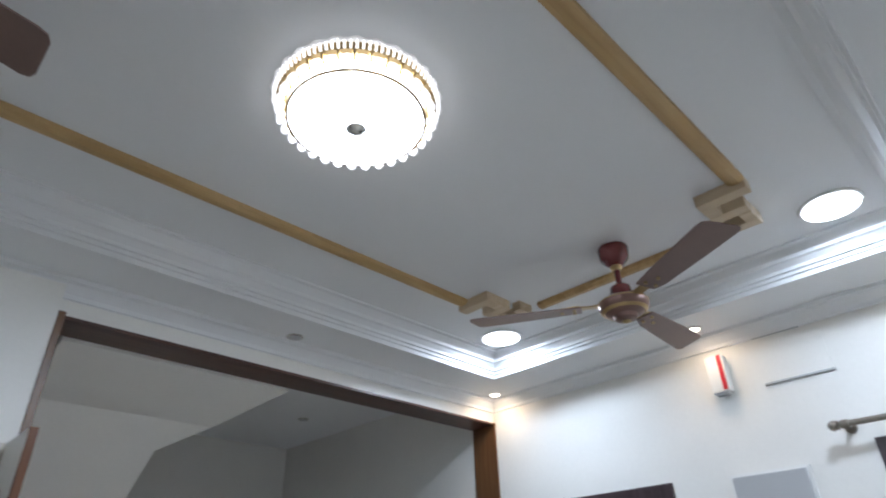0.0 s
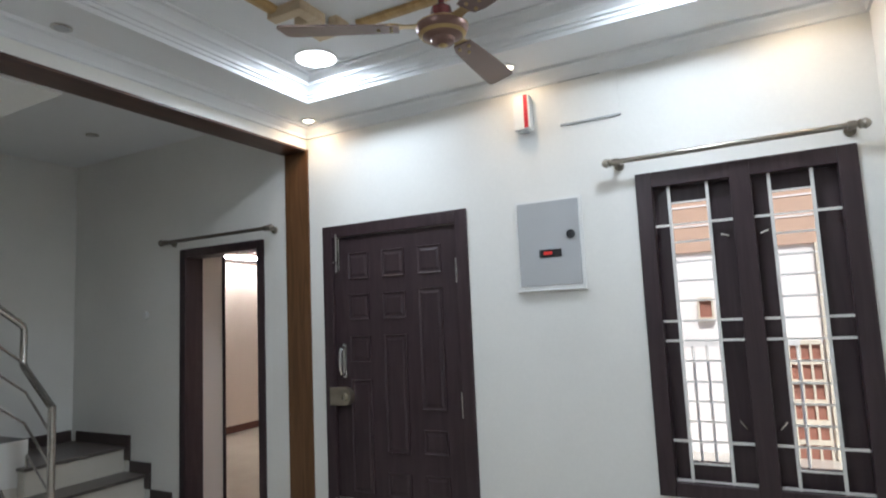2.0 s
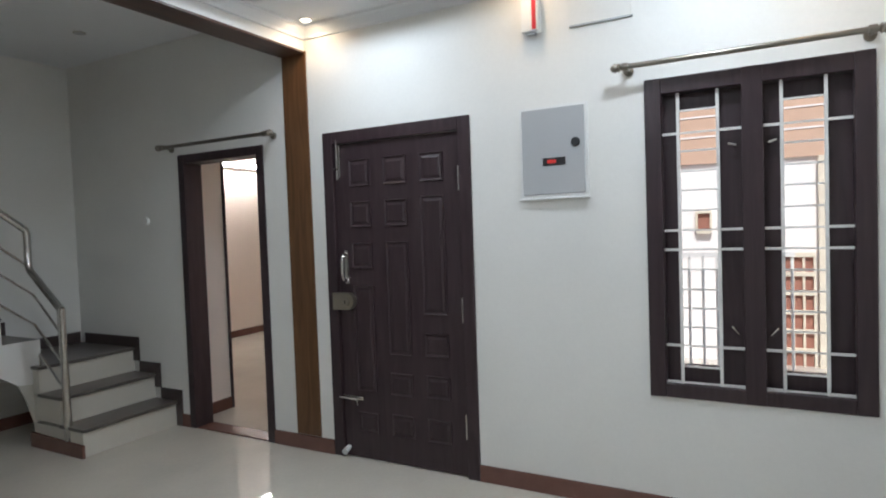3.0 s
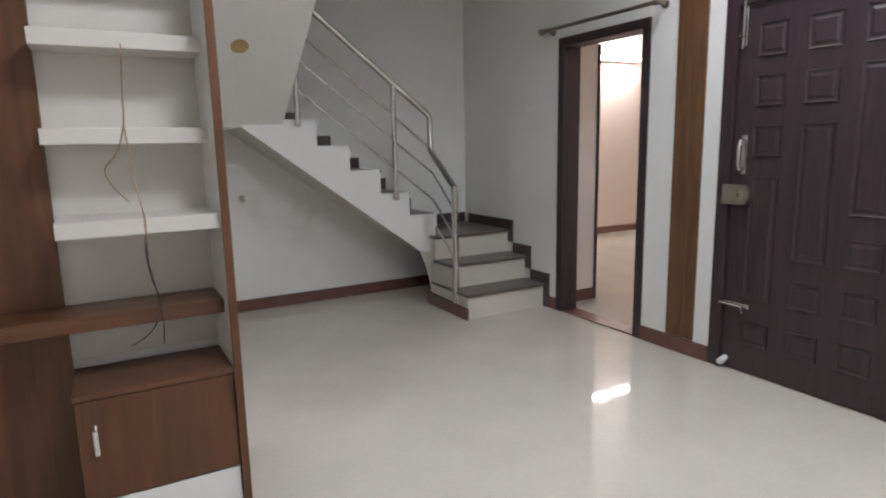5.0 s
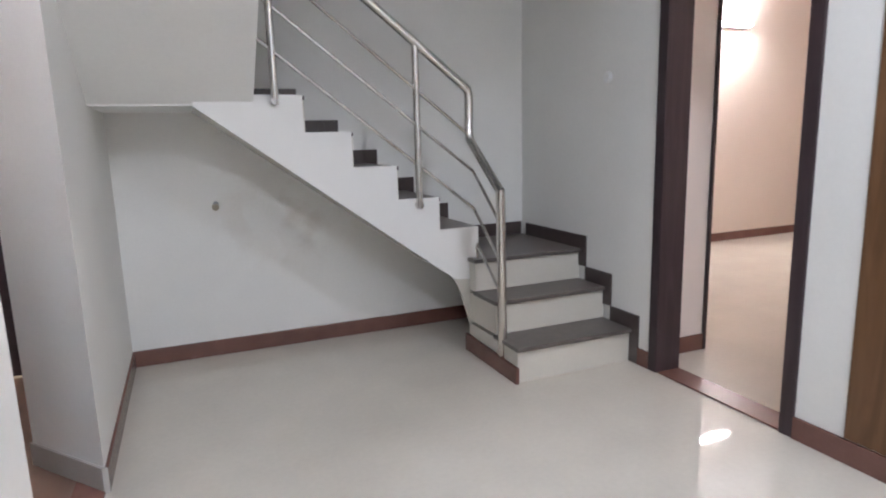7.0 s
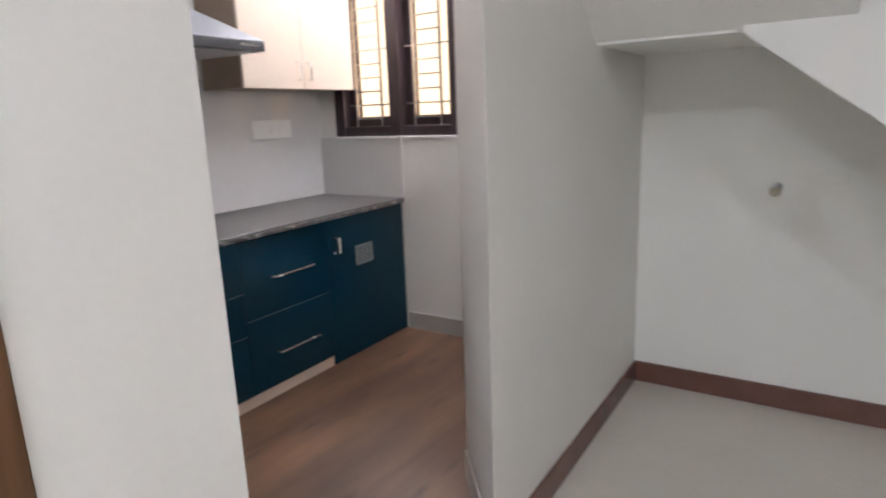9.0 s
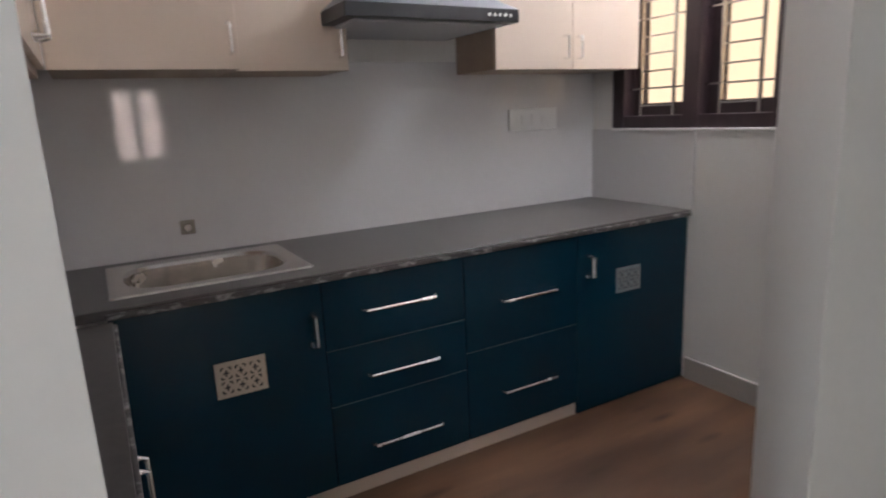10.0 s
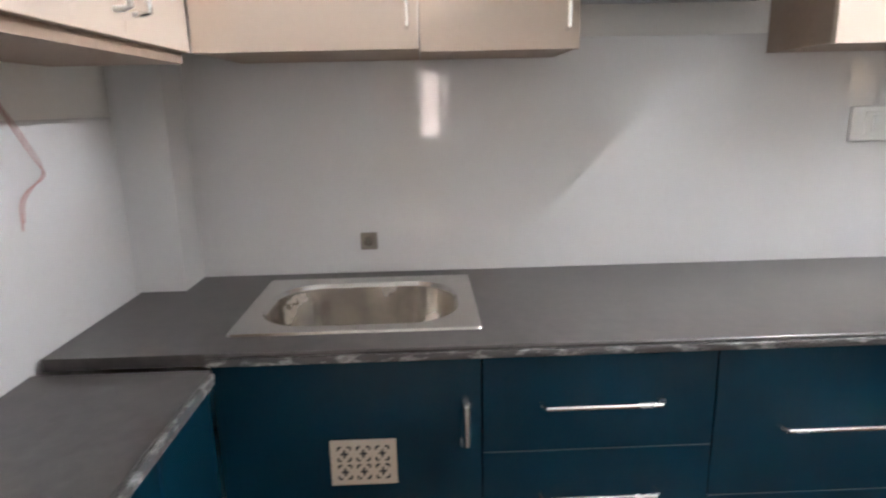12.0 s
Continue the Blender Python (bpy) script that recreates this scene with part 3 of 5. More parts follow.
door_frame("door_frame_1", DOOR[0], DOOR[1], 2.065, 0.075, "dark brown wooden entrance door frame")
door_frame("door_frame_2", BED[0], BED[1], 2.045, 0.062, "dark brown wooden bedroom door frame")

door = thing("door_1", (XD, 3.4, 0.01), "closed dark brown panelled wooden entrance door", "door")
tagged(door, kind="structure")
bm = box(nb(), XD + 0.010, XD + 0.05, DOOR[0] + 0.078, DOOR[1] - 0.078, 0.008, 1.985)
part("leaf", bm, M_DOOR, door, "", False)
C1, C2, C3 = (3.595, 3.745), (3.335, 3.492), (3.083, 3.240)
PANELS = [(C1, 1.72, 1.88), (C2, 1.72, 1.88), (C3, 1.72, 1.88), (C1, 1.468, 1.62), (C1, 1.21, 1.363), (C2, 1.468, 1.62), (C2, 0.683, 1.367), (C3, 0.937, 1.63),
          (C1, 0.435, 1.10), (C3, 0.687, 0.82), (C3, 0.438, 0.569), (C3, 0.176, 0.312), (C2, 0.431, 0.565), (C2, 0.177, 0.309), (C1, 0.172, 0.30)]
for (a, b), z0, z1 in PANELS:
    bm = nb()
    # sunk border with a raised field
    ring = [(0.0, 0.010), (0.008, 0.004), (0.016, 0.0035), (0.03, 0.009)]
    rs = []
    for d, proud in ring:
        rs.append([bm.verts.new((XD + 0.012 - proud, yy, zz)) for yy, zz in ((a + d, z0 + d), (b - d, z0 + d), (b - d, z1 - d), (a + d, z1 - d))])
    for p, q in zip(rs, rs[1:]):
        for k in range(4):
            bm.faces.new((p[k], p[(k + 1) % 4], q[(k + 1) % 4], q[k]))
    bm.faces.new(rs[-1])
    o = [bm.verts.new((XD + 0.014, yy, zz)) for yy, zz in ((a - 0.004, z0 - 0.004), (b + 0.004, z0 - 0.004), (b + 0.004, z1 + 0.004), (a - 0.004, z1 + 0.004))]
    for k in range(4):
        bm.faces.new((o[k], o[(k + 1) % 4], rs[0][(k + 1) % 4], rs[0][k]))
    part("panel", bm, M_DOOR, door, "", False)


def bolt(z0, z1, y, parent):
    b = part("tower_bolt", box(nb(), XD - 0.002, XD + 0.011, y - 0.014, y + 0.014, z0, z1, 0.002), M_STEEL, parent, "steel tower bolt")
    part("bolt_rod", rod(nb(), (XD - 0.012, y, z0 - 0.015), (XD - 0.012, y, z1 + 0.03), 0.007, None, 8), M_STEEL, b)
    part("bolt_knob", rod(nb(), (XD - 0.012, y, (z0 + z1) / 2 - 0.05), (XD - 0.04, y, (z0 + z1) / 2 - 0.05), 0.006, None, 8), M_STEEL, b)


bolt(1.78, 1.98, 3.825, door)
part("pull_handle", tube(nb(), [(XD + 0.005, 3.79, 1.30), (XD - 0.03, 3.79, 1.29), (XD - 0.042, 3.79, 1.26), (XD - 0.042, 3.79, 1.17), (XD - 0.03, 3.79, 1.14), (XD + 0.005, 3.79, 1.13)], 0.010), M_CHROME, door, "chrome pull handle")
part("handle_plate", box(nb(), XD + 0.001, XD + 0.010, 3.775, 3.805, 1.11, 1.32, 0.003), M_STEEL, door)
lock_side = [(3.885, 0.948), (3.885, 1.054), (3.778, 1.054)] + [(3.778 - 0.053 * math.sin(k * math.pi / 10), 1.001 + 0.053 * math.cos(k * math.pi / 10)) for k in range(1, 10)] + [(3.778, 0.948)]
lock = part("rim_lock", prism(nb(), lock_side, "x", XD - 0.032, XD + 0.010), M_LOCK, door, "dull brass rim lock with a rounded end")
part("lock_knob", rod(nb(), (XD - 0.032, 3.775, 1.001), (XD - 0.052, 3.775, 1.001), 0.027, 0.023, 20), M_LOCK, lock)
part("key_slot", box(nb(), XD - 0.054, XD - 0.050, 3.772, 3.778, 0.989, 1.013), M_BLACK, lock, "", False)
part("lock_bar", box(nb(), XD - 0.036, XD - 0.030, 3.825, 3.870, 0.990, 1.012, 0.003), M_LOCK, lock)
bm = nb()
box(bm, XD - 0.004, XD + 0.010, 3.70, 3.86, 0.375, 0.40, 0.002)
part("latch_plate", bm, M_STEEL, door, "steel horizontal latch")
part("latch_rod", tube(nb(), [(XD - 0.018, 3.87, 0.388), (XD - 0.018, 3.74, 0.385), (XD - 0.03, 3.72, 0.35)], 0.007, 8), M_STEEL, door)
part("door_stop", rod(nb(), (XD + 0.005, 3.83, 0.062), (XD - 0.055, 3.82, 0.05), 0.017, 0.020), M_PLAST, door, "white plastic door stop")
for z in (0.30, 0.97, 1.72):
    part("hinge", rod(nb(), (XD - 0.006, DOOR[0] + 0.078, z - 0.07), (XD - 0.006, DOOR[0] + 0.078, z + 0.07), 0.006, None, 8), M_STEEL, door, "steel hinge")

win = thing("window_1", (XD, 1.5, 0.59), "dark brown wooden window with narrow panes and white grille", "window")
tagged(win, kind="structure")
WZ0, WZ1 = 0.590, 2.115
for a, b in ((WIN[0], WIN[0] + 0.075), (WIN[1] - 0.075, WIN[1]), (1.462, 1.548)):
    part("window_frame", box(nb(), XD - 0.014, XD + 0.13, a, b, WZ0, WZ1, 0.004), M_DOOR, win)
part("window_frame", box(nb(), XD - 0.012, XD + 0.13, WIN[0] + 0.075, WIN[1] - 0.075, WZ1 - 0.075, WZ1, 0.004), M_DOOR, win)
part("window_frame", box(nb(), XD - 0.012, XD + 0.13, WIN[0] + 0.075, WIN[1] - 0.075, WZ0, WZ0 + 0.065, 0.004), M_DOOR, win)
M_GLASS = bpy.data.materials.new("window_glass")
M_GLASS.use_nodes = True
gb = M_GLASS.node_tree.nodes["Principled BSDF"]
gb.inputs["Transmission Weight"].default_value, gb.inputs["Roughness"].default_value, gb.inputs["IOR"].default_value = 1.0, 0.0, 1.05
for a, b in ((1.125, 1.462), (1.548, 1.890)):
    g0, g1 = a + 0.095, b - 0.068
    gz0, gz1 = 0.738, 1.962
    sash = part("sash", cells(nb(), "x", XD + 0.055, XD + 0.095, a, b, WZ0 + 0.065, WZ1 - 0.075, [(g0, g1, gz0, gz1)]), M_DOOR, win, "", False)
    pane = part("pane", box(nb(), XD + 0.072, XD + 0.077, g0, g1, gz0, gz1), M_GLASS, sash, "clear glass pane", False)
    pane.visible_shadow = False
    for y in (g0 + 0.004, g1 - 0.004):
        part("grille_bar", box(nb(), XD + 0.012, XD + 0.024, y - 0.007, y + 0.007, WZ0 + 0.065, WZ1 - 0.075), M_WHITE, win, "white painted grille bar", False)
    for z in (0.662, 0.84, 1.30, 1.392, 1.85):
        for c, d in ((a, g0 - 0.004), (g1 + 0.004, b)):
            part("grille_bar", box(nb(), XD + 0.013, XD + 0.023, c, d, z - 0.006, z + 0.006), M_WHITE, win, "", False)
    for z in (0.662, 0.74, 0.84, 0.93, 1.02, 1.11, 1.205, 1.30, 1.392, 1.485, 1.58, 1.67, 1.765, 1.85, 1.955):
        part("grille_bar", box(nb(), XD + 0.014, XD + 0.022, g0, g1, z - 0.004, z + 0.004), M_WHITE, win, "", False)
for y in (1.44, 1.575):
    part("catch", tube(nb(), [(XD + 0.055, y, 1.77), (XD + 0.02, y, 1.775), (XD + 0.02, y + 0.03 * (1 if y > 1.5 else -1), 1.785)], 0.006, 8), M_STEEL, win, "small steel catch")
    part("stay", tube(nb(), [(XD + 0.055, y, 0.90), (XD + 0.02, y, 0.91), (XD + 0.01, y + 0.025 * (1 if y > 1.5 else -1), 0.945)], 0.006, 8), M_STEEL, win, "small steel window stay")


def curtain_rod(y0, y1, z, label):
    ob = thing("curtain_rod", (XD, (y0 + y1) / 2, z), label, "curtain rod", "curtain rods over the openings")
    x = XD - 0.085
    part("pole", rod(nb(), (x, y0 + 0.03, z), (x, y1 - 0.03, z), 0.013), M_ROD, ob)
    for y, s in ((y0, -1), (y1, 1)):
        bm = nb()
        prof = [(0.004, 0.0), (0.016, 0.008), (0.024, 0.022), (0.018, 0.034), (0.022, 0.042), (0.013, 0.05)]
        lathe(bm, [(r, h) for r, h in prof], 0, 0, 14)
        bmesh.ops.transform(bm, matrix=Matrix.Translation((x, y, z)) @ Matrix.Rotation(radians(90 * s), 4, "X"), verts=bm.verts)
        part("finial", bm, M_ROD, ob)
        bm = nb()
        rod(bm, (x, y - s * 0.07, z), (XD, y - s * 0.07, z - 0.005), 0.008, None, 8)
        rod(bm, (XD - 0.012, y - s * 0.07, z - 0.005), (XD, y - s * 0.07, z - 0.005), 0.024, None, 14)
        rod(bm, (x, y - s * 0.085, z), (x, y - s * 0.055, z), 0.019, None, 12)
        part("bracket", bm, M_ROD, ob)
    return ob


curtain_rod(1.00, 2.105, 2.175, "dull steel curtain rod over the window")
curtain_rod(4.28, 5.44, 2.10, "dull steel curtain rod over the bedroom door")

# meter box, alarm box, covered duct, small wall plates
mb = thing("meter_box", (XD, 2.425, 1.6), "grey enamel distribution board in a white surround", "meter box")
part("surround", cells(nb(), "x", XD - 0.014, XD + 0.002, 2.240, 2.603, 1.578, 2.053, [(2.256, 2.588, 1.598, 2.040)]), M_PLAST, mb, "white surround", False)
part("cover", box(nb(), XD - 0.022, XD, 2.256, 2.588, 1.598, 2.040, 0.004), M_GREY, mb)
part("sill", box(nb(), XD - 0.03, XD, 2.236, 2.607, 1.571, 1.580, 0.003), M_PLAST, mb)
part("display", box(nb(), XD - 0.025, XD - 0.02, 2.355, 2.475, 1.745, 1.785), M_BLACK, mb, "black display window", False)
part("red_digits", box(nb(), XD - 0.027, XD - 0.024, 2.405, 2.450, 1.757, 1.774), M_LED, mb, "glowing red digits", False)
bm = nb()
rod(bm, (XD - 0.03, 2.300, 1.855), (XD - 0.02, 2.300, 1.855), 0.023, None, 20)
part("lock", bm, M_BLACK, mb, "black oval lock")

ab = thing("alarm_box", (XD, 2.515, 2.43), "white alarm box with a red stripe", "alarm box")
part("housing", box(nb(), XD - 0.055, XD, 2.470, 2.562, 2.435, 2.625, 0.006), M_PLAST, ab)
part("stripe", box(nb(), XD - 0.058, XD - 0.05, 2.480, 2.502, 2.445, 2.625), M_RED, ab, "red stripe", False)
part("sounder", box(nb(), XD - 0.045, XD - 0.01, 2.49, 2.545, 2.425, 2.437), M_GREY, ab)
dc = thing("duct_cover", (XD, 2.165, 2.43), "flat white cover plate high on the wall", "cover plate")
part("plate", box(nb(), XD - 0.004, XD, 2.015, 2.318, 2.44, 2.668, 0.001), M_WALL, dc)
part("lower_edge", box(nb(), XD - 0.012, XD, 2.010, 2.320, 2.432, 2.440), M_GREY, dc, "", False)
part("upper_edge", box(nb(), XD - 0.008, XD, 2.10, 2.320, 2.668, 2.673), M_GREY, dc, "", False)
sp = thing("wall_plate", (XD, 5.70, 1.57), "small round white wall plate", "wall plate")
part("disc", rod(nb(), (XD, 5.70, 1.57), (XD - 0.018, 5.70, 1.57), 0.032, 0.026, 20), M_PLAST, sp)


# ---- living room ceiling fittings ----
def ceiling_lamp(cx, cy):
    ob = thing("ceiling_lamp", (cx, cy, ZT), "large round glowing ceiling lamp with beaded crystal rim", "ceiling lamp")
    part("base", lathe(nb(), [(0.225, ZT), (0.249, ZT - 0.006, 0.004), (0.252, ZT - 0.014, 0.004), (0.230, ZT - 0.020)], cx, cy, 168, 0, 28), M_PETAL, ob, "scalloped frosted glass base")
    rim = part("rim", lathe(nb(), [(0.226, ZT - 0.012), (0.2425, ZT - 0.014), (0.2370, ZT - 0.040), (0.226, ZT - 0.042)], cx, cy, 96), M_BRASS, ob, "thin gilt rim")
    part("lower_rim", lathe(nb(), [(0.206, ZT - 0.079), (0.2075, ZT - 0.080), (0.2075, ZT - 0.082), (0.206, ZT - 0.083)], cx, cy, 96), M_BRASS, rim, "thin gilt rim")
    part("diffuser", lathe(nb(), [(0.196, ZT - 0.02), (0.203, ZT - 0.060), (0.204, ZT - 0.074), (0.196, ZT - 0.086), (0.165, ZT - 0.097), (0.09, ZT - 0.105), (0.02, ZT - 0.107)], cx, cy, 64), M_LAMPG, ob, "glowing white diffuser")
    part("finial", lathe(nb(), [(0.028, ZT - 0.103), (0.030, ZT - 0.110), (0.018, ZT - 0.118), (0.004, ZT - 0.121)], cx, cy, 20), M_CHROME, ob, "chrome centre finial")
    for k in range(32):
        a = k * math.tau / 32
        ca, sa = math.cos(a), math.sin(a)
        bm = nb()
        bmesh.ops.create_icosphere(bm, subdivisions=2, radius=1.0)
        m = Matrix.Translation((cx + 0.224 * ca, cy + 0.224 * sa, ZT - 0.056)) @ Matrix.Rotation(a, 4, "Z") @ Matrix.Rotation(radians(-28), 4, "Y") @ Matrix.Diagonal((0.009, 0.0175, 0.023, 1))
        bmesh.ops.transform(bm, matrix=m, verts=bm.verts)
        part("crystal", bm, M_CRYSTAL, rim)
        b2 = a + math.pi / 32
        bm = rod(nb(), (cx + 0.238 * math.cos(b2), cy + 0.238 * math.sin(b2), ZT - 0.034), (cx + 0.210 * math.cos(b2), cy + 0.210 * math.sin(b2), ZT - 0.078), 0.0030, None, 6)
        part("prong", bm, M_BRASS, rim)
    for r, z in ((0.2455, 0.019), (0.2430, 0.027), (0.2400, 0.035)):
        bm = nb()
        for k in range(90):
            a = k * math.tau / 90
            bmesh.ops.create_icosphere(bm, subdivisions=1, radius=0.0045, matrix=Matrix.Translation((cx + r * math.cos(a), cy + r * math.sin(a), ZT - z)))
        part("bead_row", bm, M_CRYSTAL, rim, "row of small crystal beads")
    return ob


M_CRYSTAL = glow("lit_crystal", (1.0, 0.96, 0.90), 1.9)
M_CRYSTAL.node_tree.nodes["Principled BSDF"].inputs["Roughness"].default_value = 0.08
ceiling_lamp(1.206, 2.525)


def panel_light(x, y):
    ob = thing("round_panel_light", (x, y, ZT), "round white recessed LED panel, lit", "panel light", "round panel lights")
    part("ring", lathe(nb(), [(0.105, ZT + 0.002), (0.118, ZT - 0.004), (0.116, ZT - 0.009), (0.104, ZT - 0.010)], x, y, 40), M_PLAST, ob)
    part("diffuser", lathe(nb(), [(0.106, ZT - 0.004), (0.104, ZT - 0.012), (0.02, ZT - 0.0125)], x, y, 40), M_GLOW, ob, "glowing diffuser")
    return ob


for x, y in ROUND:
    panel_light(x, y)


def downlight(x, y, z, lit):
    ob = thing("downlight", (x, y, z), "small warm recessed downlight, lit" if lit else "small unlit recessed downlight", "downlight", "downlights")
    part("ring", lathe(nb(), [(0.030, z + 0.004), (0.042, z - 0.001), (0.043, z - 0.006), (0.031, z - 0.008)], x, y, 28), M_PLAST if lit else M_STEEL, ob)
    part("lens", lathe(nb(), [(0.031, z - 0.003), (0.030, z - 0.009), (0.006, z - 0.010)], x, y, 28), M_SPOT if lit else M_GREY, ob)


for x, y in SPOTS:
    downlight(x, y, ZS, True)
downlight(1.92, 3.94, ZS, False)
downlight(3.10, 5.66, ZH, False)

# yellow trims with pale corner blocks on the raised ceiling
TX0, TX1, TY0, TY1 = -0.23, 2.775, 1.893, 3.265
for a in (("x", TX0 + 0.325, TX1 - 0.325, TY0), ("x", TX0 + 0.325, TX1 - 0.325, TY1), ("y", TY0 + 0.24, TY1 - 0.24, TX0), ("y", TY0 + 0.24, TY1 - 0.24, TX1)):
    ax, lo, hi2, c = a
    bm = nb()
    prof = [(c - 0.032, ZT + 0.001), (c - 0.030, ZT - 0.016), (c - 0.012, ZT - 0.026), (c + 0.012, ZT - 0.026), (c + 0.030, ZT - 0.016), (c + 0.032, ZT + 0.001)]
    prism(bm, prof, "x" if ax == "x" else "y", lo, hi2)
    single("ceiling_trim", bm, M_TRIM, "yellow stained wooden trim bar on the ceiling", "ceiling trim", "ceiling trim bars", smooth=False)


def corner_block(cx, cy, sx, sy):
    """A meander of short bars between two trims; sx, sy point to the room's corner."""
    ob = thing("corner_ornament", (cx, cy, ZT), "pale wooden meander ornament joining two ceiling trims", "corner ornament", "corner ornaments")
    for dx0, dx1, dy0, dy1 in ((-0.10, -0.045, 0.03, -0.16), (-0.045, 0.02, -0.105, -0.16), (0.02, 0.075, -0.02, -0.16), (0.075, 0.15, -0.02, -0.07), (0.15, 0.20, -0.02, -0.20), (0.105, 0.15, -0.15, -0.20)):
        xs, ys = sorted((cx + sx * dx0, cx + sx * dx1)), sorted((cy + sy * dy0, cy + sy * dy1))
        part("bar", box(nb(), xs[0], xs[1], ys[0], ys[1], ZT - 0.048, ZT + 0.001, 0.003), M_BLOCK, ob)


for cx, sx in ((TX0, -1), (TX1, 1)):
    for cy, sy in ((TY0, -1), (TY1, 1)):
        corner_block(cx - sx * 0.225, cy, sx, sy)


def ceiling_fan(x, y, turn):
    ob = thing("ceiling_fan", (x, y, ZT), "maroon ceiling fan with three brown blades at rest", "ceiling fan", "ceiling fans")
    z = ZT
    part("canopy", lathe(nb(), [(0.062, z), (0.066, z - 0.012), (0.060, z - 0.055), (0.034, z - 0.085), (0.016, z - 0.09)], x, y, 28), M_FANR, ob, "maroon canopy")
    part("collar", lathe(nb(), [(0.020, z - 0.085), (0.026, z - 0.095), (0.020, z - 0.11)], x, y, 20), M_BRASS, ob)
    part("down_rod", rod(nb(), (x, y, z - 0.10), (x, y, z - 0.22), 0.012), M_FANR, ob)
    part("motor_cup", lathe(nb(), [(0.020, z - 0.175), (0.040, z - 0.19), (0.050, z - 0.235), (0.062, z - 0.25)], x, y, 28), M_FANR, ob)
    part("motor", lathe(nb(), [(0.05, z - 0.246), (0.084, z - 0.252), (0.102, z - 0.264), (0.104, z - 0.278), (0.094, z - 0.298), (0.068, z - 0.314), (0.03, z - 0.320)], x, y, 36), M_FANM, ob, "bronze motor housing")
    part("motor_band", lathe(nb(), [(0.085, z - 0.2505), (0.094, z - 0.2550), (0.105, z - 0.2640), (0.100, z - 0.2680)], x, y, 36), M_BRASS, ob, "brass band")
    part("lower_band", lathe(nb(), [(0.093, z - 0.2965), (0.095, z - 0.299), (0.082, z - 0.308), (0.078, z - 0.306)], x, y, 36), M_BRASS, ob, "brass band")
    part("bottom_cap", lathe(nb(), [(0.05, z - 0.318), (0.045, z - 0.334), (0.018, z - 0.342), (0.004, z - 0.343)], x, y, 24), M_FANM, ob, "bronze cap")
    part("cap_ring", lathe(nb(), [(0.016, z - 0.340), (0.020, z - 0.345), (0.010, z - 0.349), (0.003, z - 0.350)], x, y, 20), M_BRASS, ob, "brass button")
    for k in range(3):
        a = radians(turn + 120 * k)
        m = Matrix.Translation((x, y, z - 0.270)) @ Matrix.Rotation(a, 4, "Z") @ Matrix.Rotation(radians(-9), 4, "X")
        bm = nb()
        outline = [(0.17, -0.045), (0.30, -0.056), (0.58, -0.070), (0.605, -0.066), (0.618, -0.050), (0.638, 0.045), (0.632, 0.062), (0.615, 0.068), (0.40, 0.060), (0.22, 0.05), (0.17, 0.035)]
        prism(bm, outline, "z", -0.003, 0.003)
        bmesh.ops.transform(bm, matrix=m, verts=bm.verts)
        blade = part("blade", bm, M_FANB, ob, "brown blade")
        bm = nb()
        prism(bm, [(0.09, -0.022), (0.15, -0.018), (0.19, -0.04), (0.27, -0.03), (0.27, 0.03), (0.19, 0.04), (0.15, 0.018), (0.09, 0.022)], "z", 0.003, 0.009)
        for px, py in ((0.20, 0.022), (0.20, -0.022), (0.25, 0.0)):
            rod(bm, (px, py, -0.010), (px, py, 0.012), 0.007, None, 8)
        bmesh.ops.transform(bm, matrix=m, verts=bm.verts)
        part("blade_iron", bm, M_BRASS, blade, "brass blade iron")


ceiling_fan(2.556, 2.470, 1)
ceiling_fan(-0.15, 2.545, 11)


# ---- living room: display unit against the partition ----
unit = thing("display_unit", (0.40, 3.86, 0), "red-brown laminate wall unit with white open shelves and low cabinet", "wall unit")
UF, UX0, UX1 = 3.72, 0.408, 0.867
part("end_panel", box(nb(), UX1, 0.889, UF - 0.002, YP - 0.002, 0.0, 2.08, 0.001), M_WHITE, unit, "white end panel")
part("end_edging", box(nb(), UX1 - 0.002, 0.891, UF - 0.016, UF - 0.002, 0.0, 2.08, 0.002), M_UNIT, unit, "red-brown front edging")
part("white_back", box(nb(), UX0, UX1, YP - 0.022, YP - 0.002, 0.62, 2.08), M_SHELF, unit, "white back board in a shaded tone", False)
part("wood_back", box(nb(), -0.90, UX0, YP - 0.045, YP - 0.002, 0.0, 2.08, 0.002), M_UNIT, unit, "red-brown back panel")
for z, y, x0 in ((1.055, 3.745, 0.418), (1.325, 3.84, 0.406), (1.606, 3.84, 0.406), (1.86, 3.84, 0.395)):
    part("shelf", box(nb(), x0, UX1, y, YP - 0.022, z, z + 0.048, 0.002), M_SHELF, unit, "thick white shelf in a shaded tone")
part("ledge", box(nb(), -0.88, UX1, 3.80, YP - 0.022, 0.764, 0.812, 0.003), M_UNITX, unit, "red-brown ledge")
low = part("cabinet", box(nb(), UX0 + 0.01, UX1, UF + 0.02, YP - 0.022, 0.085, 0.575, 0.002), M_UNIT, unit, "low red-brown cabinet")
part("cabinet_top", box(nb(), UX0, UX1, UF, YP - 0.022, 0.576, 0.594, 0.002), M_UNITX, low)
part("cabinet_door", box(nb(), UX0 + 0.004, UX1 - 0.003, UF + 0.002, UF + 0.02, 0.25, 0.573, 0.002), M_UNIT, low)
part("handle", tube(nb(), [(0.458, UF + 0.004, 0.49), (0.458, UF - 0.022, 0.482), (0.458, UF - 0.026, 0.45), (0.458, UF - 0.022, 0.415), (0.458, UF + 0.004, 0.407)], 0.008), M_CHROME, low, "chrome handle")
